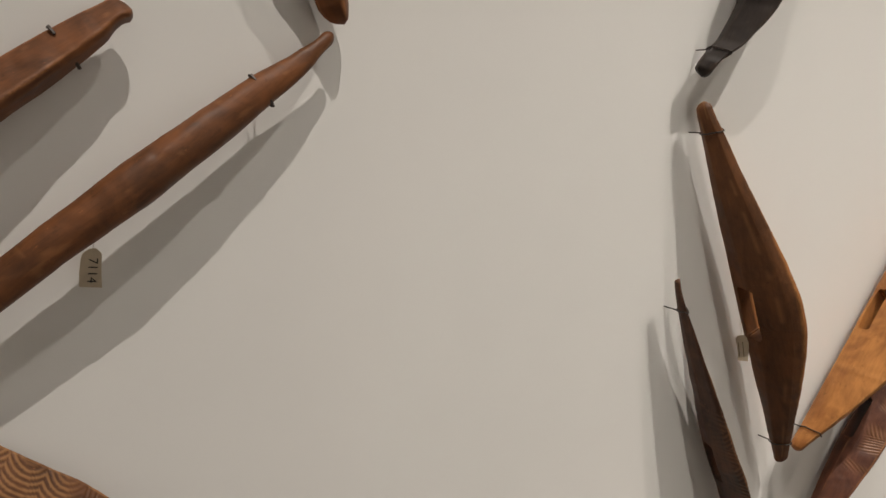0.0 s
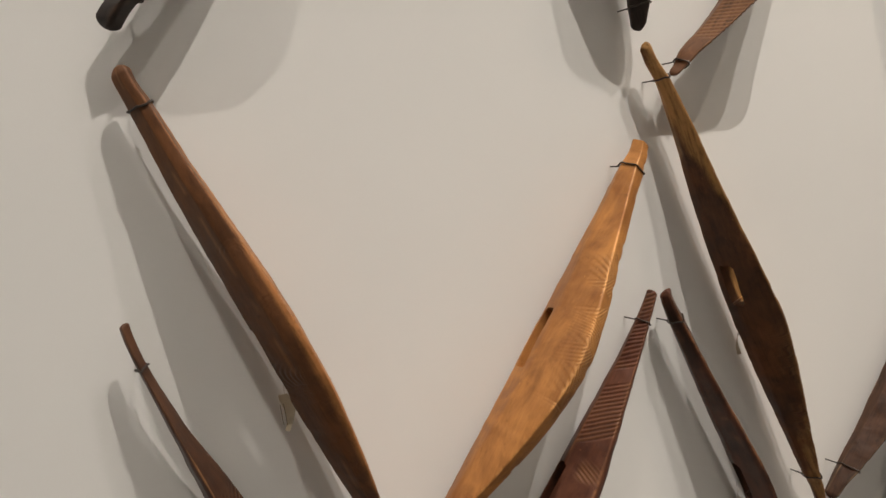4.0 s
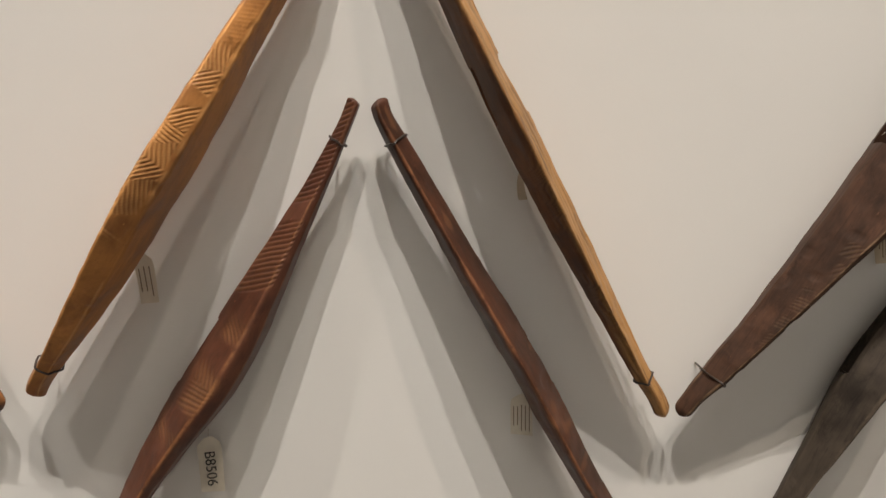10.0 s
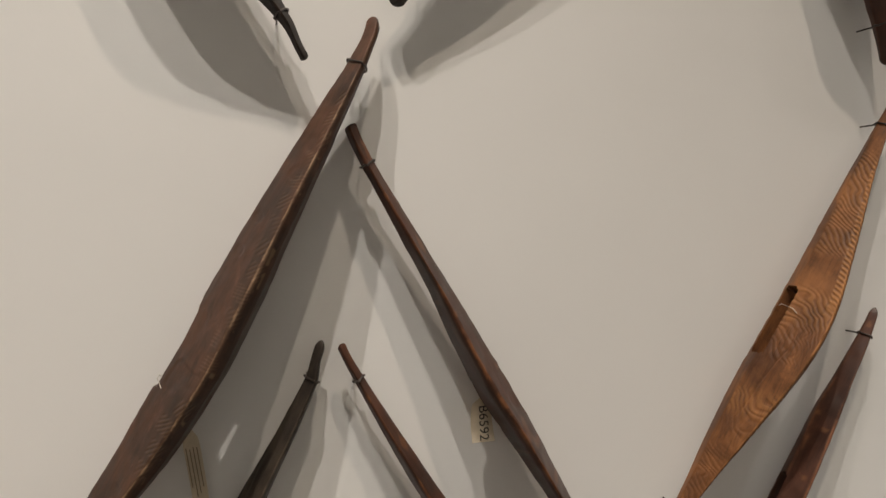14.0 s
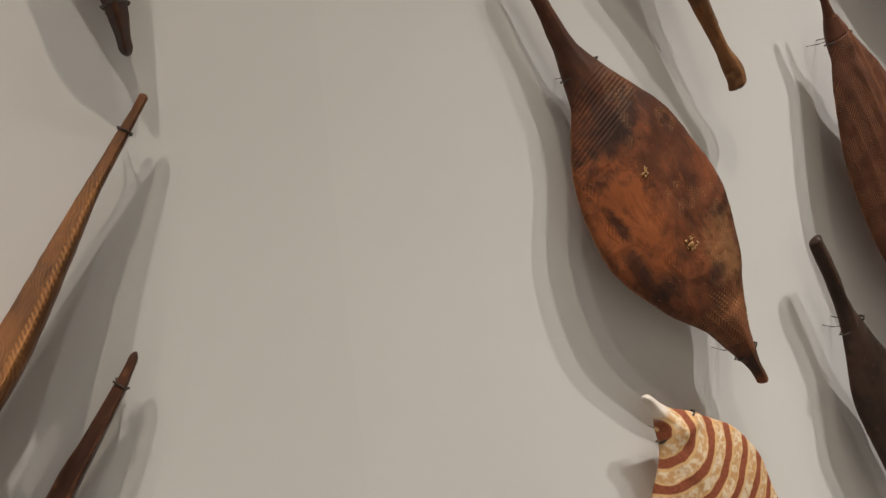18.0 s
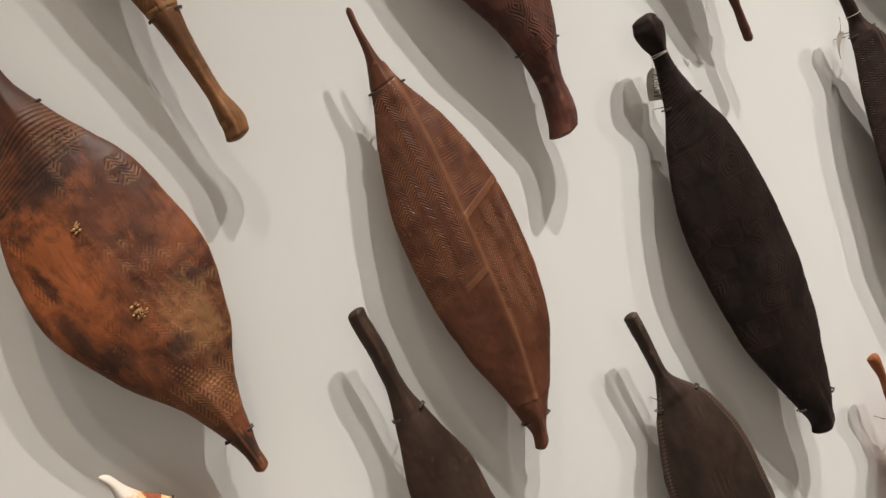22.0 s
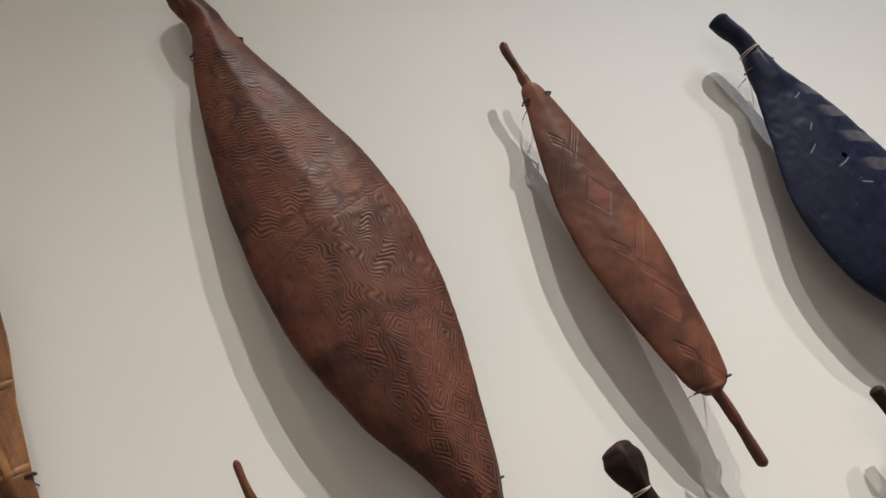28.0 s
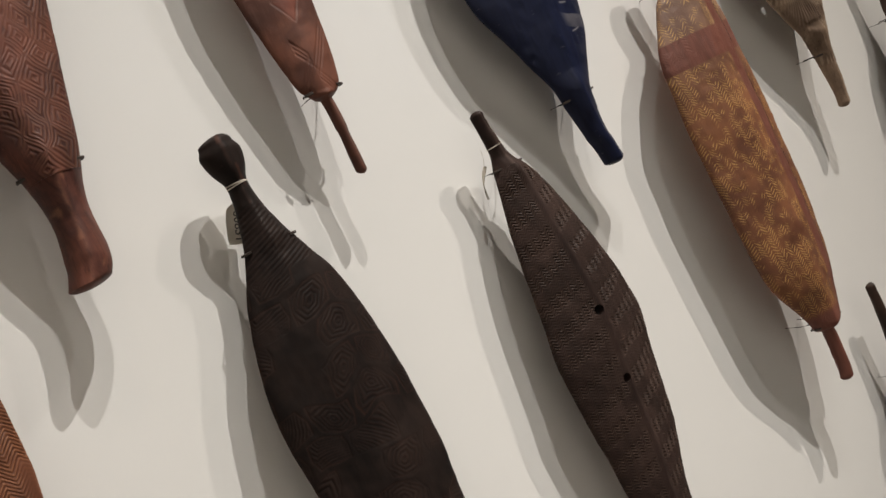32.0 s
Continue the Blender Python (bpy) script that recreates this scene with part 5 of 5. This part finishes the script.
broad("painted shield with cream, ochre and red-brown curved bands", (4.877, 1.149), (5.190, 0.520),
    ((0.03, 9, 9), (0.08, 16, 19), (0.16, 31, 55), (0.28, 20, 120), (0.42, 10, 150), (0.58, 0, 150), (0.72, 0, 120), (0.84, 0, 70), (0.92, 0, 30), (0.97, 0, 12)), STRIPES, 0.0, 0.7, seed=32, hooks=(0.14, 0.9), stand=0.063)
C3, _ = broad("honey-brown wooden shield with hatched panels and knobbed handle", (4.640, 2.650), (5.141, 1.696),
    ((0.03, 0, 20), (0.08, 0, 14), (0.16, 5, 18), (0.28, 0, 45), (0.5, 12, 75), (0.58, 8, 68), (0.72, 3, 39), (0.84, 3, 18), (0.92, 5, 15), (0.97, 7, 22)), HONEY, 0.05, 0.9, seed=33, hooks=(0.2, 0.785), cut=((0.46, 0.05, 0.0075), (0.622, 0.0, 0.0075)), carve=barred_panels, fine=0.0024)
C4, R4 = broad("leaf-shaped chestnut shield with fine chevrons and a midrib", (5.339, 1.918), (5.672, 1.084),
    ((0.03, 0, 6), (0.08, 3, 8), (0.16, 6, 28), (0.28, 15, 72), (0.42, 19, 105), (0.5, 21, 110), (0.58, 23, 109), (0.72, 26, 93), (0.84, 21, 57), (0.92, 13, 30), (0.97, 7, 15)), CHESTNUT, 0.10, 0.75, seed=34, hooks=(0.17, 0.93), carve=ribbed_leaf, fine=0.0013)
broad("smoked dark brown shield with a cylindrical handle", (5.321, 1.388), (5.740, 0.590),
    ((0.03, -3, 17), (0.08, -3, 17), (0.16, -8, 17), (0.28, -17, 40), (0.42, -25, 70), (0.5, -28, 70), (0.58, -28, 70), (0.72, -20, 62), (0.84, -10, 40), (0.92, 0, 20), (0.97, 0, 12)), SMOKED, 0.05, 0.8, seed=35, hooks=(0.24, 0.9), stand=0.063)
C6, R6 = broad("dark brown shield with a stitched rim and straight handle", (5.872, 1.329), (6.235, 0.550),
    ((0.03, 1, 16), (0.08, 3, 15), (0.16, 5, 14), (0.28, 14, 70), (0.42, 12, 105), (0.5, 9, 111), (0.58, 8, 112), (0.72, 2, 87), (0.84, 3, 53), (0.92, 0, 30), (0.97, 0, 14)), STITCHED, 0.05, 0.75, seed=36, hooks=(0.24, 0.9), stand=0.063, pieces=(("handle", 0.0, 0.175), ("body", 0.175, 0.88), ("handle", 0.88, 1.0)), carve=stitched_rim, fine=0.0026)
C7, R7 = broad("inky black shield with nested curved cuts and knobbed handle", (5.925, 1.912), (6.329, 1.029),
    ((0.012, -6, 28), (0.03, -6, 34), (0.055, -5, 29), (0.085, -4, 17), (0.16, -4, 32), (0.28, -6, 80), (0.42, -11, 107), (0.5, -10, 112), (0.58, -6, 110), (0.72, -3, 96), (0.84, 2, 66), (0.92, 8, 45), (0.97, 9, 30)), INKY, 0.04, 0.75, seed=37, hooks=(0.19, 0.92), cap=(0.010, 0.012), carve=nested_patches, fine=0.0016)
C8, _ = broad("large plum-brown shield carved with nested meander lines", (5.217, 2.800), (5.744, 1.682),
    ((0.03, 0, 30), (0.08, 13, 31), (0.16, 6, 56), (0.28, 11, 98), (0.42, 20, 134), (0.5, 21, 141), (0.58, 19, 136), (0.72, 20, 100), (0.84, 29, 50), (0.92, 23, 28), (0.97, 16, 32)), PLUM, 0.03, 0.9, seed=38, hooks=(0.135, 0.86), pieces=(("handle", 0.0, 0.11), ("body", 0.11, 0.87), ("handle", 0.87, 1.0)), carve=diamond_meander, fine=0.0014, stand=0.060, tilt=0.018)
C9, _ = broad("narrow reddish shield with ochred diamonds and peg handles", (5.820, 2.665), (6.165, 1.860),
    ((0.03, -3, 9), (0.08, -2, 8), (0.117, -2, 18), (0.16, -3, 27), (0.28, -10, 49), (0.42, -16, 69), (0.5, -16, 72), (0.58, -15, 68), (0.72, -10, 54), (0.8, -7, 42), (0.84, -4, 30), (0.87, -1, 20), (0.92, 0, 9), (0.97, 0, 11)), DIAMONDS, 0.12, 0.75, seed=39, hooks=(0.155, 0.83), pieces=(("handle", 0.0, 0.12), ("body", 0.12, 0.842), ("handle", 0.842, 1.0)), carve=crossed_diamonds, fine=0.0020, pegs=(0.117, 0.011, 0.845, 0.0105), stand=0.067)
C10, R10 = broad("black wooden shield with blue glare in its colour, paler bars and a flat handle", (6.262, 2.731), (6.699, 1.897),
    ((0.03, 5, 24), (0.08, 15, 21), (0.16, 3, 37), (0.28, -5, 80), (0.42, -19, 119), (0.5, -20, 129), (0.58, -18, 126), (0.72, -7, 87), (0.84, -13, 38), (0.92, -10, 26), (0.97, -3, 24)), BLUE_BLACK, 0.03, 0.65, seed=40, hooks=(0.14, 0.84), cut=((0.393, 0.1, 0.006),), stand=0.067, carve=scratches, fine=0.0016)
C11, R11 = broad("dusky dark shield with rows of slanting cuts and two holes", (6.386, 1.978), (6.790, 1.130),
    ((0.03, 2, 14), (0.08, 6, 16), (0.16, 13, 48), (0.28, 19, 79), (0.42, 25, 104), (0.5, 21, 112), (0.58, 12, 103), (0.72, 3, 87), (0.84, -10, 62), (0.92, 0, 36), (0.97, 0, 18)), DUSKY, 0.08, 0.75, seed=41, hooks=(0.12, 0.9), cut=((0.444, -0.02, 0.0095), (0.585, 0.0, 0.0085)), carve=zigzag_rows, fine=0.0015)
C12, _ = broad("ochre shield with pale chevron panels and red-brown bands", (6.828, 2.397), (7.246, 1.433),
    ((0.03, 4, 24), (0.08, 11, 23), (0.16, -2, 82), (0.28, -22, 117), (0.42, -21, 122), (0.5, -18, 120), (0.58, -15, 118), (0.72, -14, 106), (0.84, 2, 58), (0.88, 5, 40), (0.92, 6, 16), (0.97, 5, 16)), PANELS, 0.10, 0.85, seed=42, hooks=(0.12, 0.87), pieces=(("handle", 0.0, 0.10), ("body", 0.10, 0.885), ("handle", 0.885, 1.0)), stand=0.09, carve=pale_chevrons, fine=0.0014, pegs=(None, 0, 0.885, 0.016))
C13, _ = broad("weathered grey shield with grooves and a slotted hole", (7.030, 2.880), (7.397, 2.056),
    ((0.03, 0, 18), (0.1, 0, 20), (0.2, 0, 45), (0.42, -10, 112), (0.5, -7, 122), (0.58, -15, 124), (0.72, -9, 78), (0.84, 4, 28), (0.92, 7, 20), (0.97, 4, 16)), DRIFT, 0.04, 0.75, seed=43, hooks=(0.15, 0.85), cut=((0.505, 0.08, 0.0115, 3.4),), carve=weathered_grooves, fine=0.0024)
broad("small amber-brown wooden shield with a flared handle", (6.463, 1.181), (6.820, 0.570),
    ((0.03, 1, 14), (0.08, 0, 10), (0.16, -5, 13), (0.28, -5, 60), (0.42, 0, 85), (0.58, 0, 88), (0.72, 0, 70), (0.84, 0, 40), (0.92, 0, 20), (0.97, 0, 14)), AMBER, 0.04, 0.8, seed=44, hooks=(0.24, 0.9), stand=0.063)

# shields that only just come into view
parrying("brown carved shield edge with curved cuts", (-0.62, 1.622), (0.22, 1.022), ((0.05, 0, 20), (0.2, 0, 48), (0.4, 0, 72), (0.6, 0, 72), (0.8, 0, 50), (0.95, 0, 22)), CARVED, 0.0, (0.02, 0.10), 0, seed=45, carve=arched_rows, fine=0.0022)
broad("dark brown shield with a blunt round handle", (7.396, 1.640), (7.76, 0.80), ((0.03, 0, 13), (0.1, 0, 14), (0.18, 0, 20), (0.3, 0, 70), (0.5, 0, 105), (0.7, 0, 88), (0.85, 0, 48), (0.95, 0, 18)), SMOKED, 0.04, 0.8, seed=46, hooks=(0.25, 0.9), stand=0.063)
broad("dark brown shield with a narrow rounded handle", (7.555, 2.515), (7.93, 1.70), ((0.03, 0, 13), (0.1, 0, 14), (0.18, 0, 20), (0.3, 0, 70), (0.5, 0, 105), (0.7, 0, 88), (0.85, 0, 48), (0.95, 0, 18)), SMOKED, 0.04, 0.8, seed=47, hooks=(0.25, 0.9), stand=0.063)


# ---------------------------------------------------------------- cords, resin and threads
cord(C7, 0.085, R7)
cord(C10, 0.105, R10)
cord(C11, 0.075, R11, 0.0009, 1)
slot_string(S1, 0.60, 1, R_1)
slot_string(S7, 0.545, -1, R_7)
slot_string(S11, 0.49, -1, R_11)
for x, z, seed in ((4.879, 1.564, 1), (4.963, 1.426, 2)):
    rnd = random.Random(seed)
    p = C1.matrix.inverted() @ Vector((x, 0, z))
    face = min((q for q in C1.section(0.5 - p.z / C1.L) if q[1] < -0.07), key=lambda q: abs(q[0] - p.x))[1]
    bm = bmesh.new()
    for i in range(26 if seed == 2 else 15):
        a, r = rnd.uniform(0, 6.3), rnd.uniform(0.0, 0.012 if seed == 2 else 0.008)
        q = pose(p.x + r * math.cos(a), face - 0.0005 + rnd.uniform(-0.002, 0.002), p.z + 1.3 * r * math.sin(a), rnd.uniform(0, 90), rnd.uniform(0, 90), rnd.uniform(0, 90)) @ Matrix.Diagonal((0.0017, 0.0015, 0.0036, 1))
        bmesh.ops.create_icosphere(bm, subdivisions=2, radius=1.0, matrix=q)
    for v in bm.verts:
        v.co += 0.0014 * noise.noise_vector(v.co * 260)
    part("resin_lump", bm, RESIN, R1, "crumbling yellow resin")

# ---------------------------------------------------------------- paper tags
tag(-0.049, -0.023, 1.657, 0.030, 0.056, 4, 8, "cream paper tag with inked figures hanging under a club", "7114", string=0.035)
tag(1.331, -0.034, 1.428, 0.026, 0.058, -12, -68, "small brown paper tag hanging behind a shield", "", 2, PAPER, 0.007)
tag(1.731, -0.022, 1.316, 0.026, 0.072, -3, 10, "cream paper tag with faint lines of writing", "", 3, PAPER_PALE, 0.005)
tag(1.796, -0.022, 1.028, 0.036, 0.088, 0, 6, "cream paper tag with an inked number", "B8506", paper=PAPER_PALE, string=0.03)
tag(2.280, -0.022, 1.060, 0.034, 0.066, 2, -8, "pale paper tag with faint columns of writing", "", 5, PAPER_PALE, 0.005)
tag(2.291, -0.022, 1.408, 0.013, 0.045, 0, 30, "narrow brown paper tag on a thread", "", 0, PAPER, 0.003, 0.05)
tag(2.845, -0.022, 1.340, 0.024, 0.110, -4, 0, "long tan paper tag with worn writing", "", 4, PAPER, 0.004)
tag(3.292, -0.045, 1.332, 0.036, 0.070, 3, 8, "tan paper tag with an inked number beside a shield", "B6592", paper=PAPER, string=0.02)
tag(5.957, -0.034, 1.812, 0.032, 0.064, -4, 8, "cream paper tag with an inked number behind a handle", "60831", paper=PAPER_PALE)
tag(6.412, -0.040, 1.885, 0.024, 0.060, -12, 62, "blank cream paper tag seen near its edge", "", 0, PAPER_PALE, 0.004)
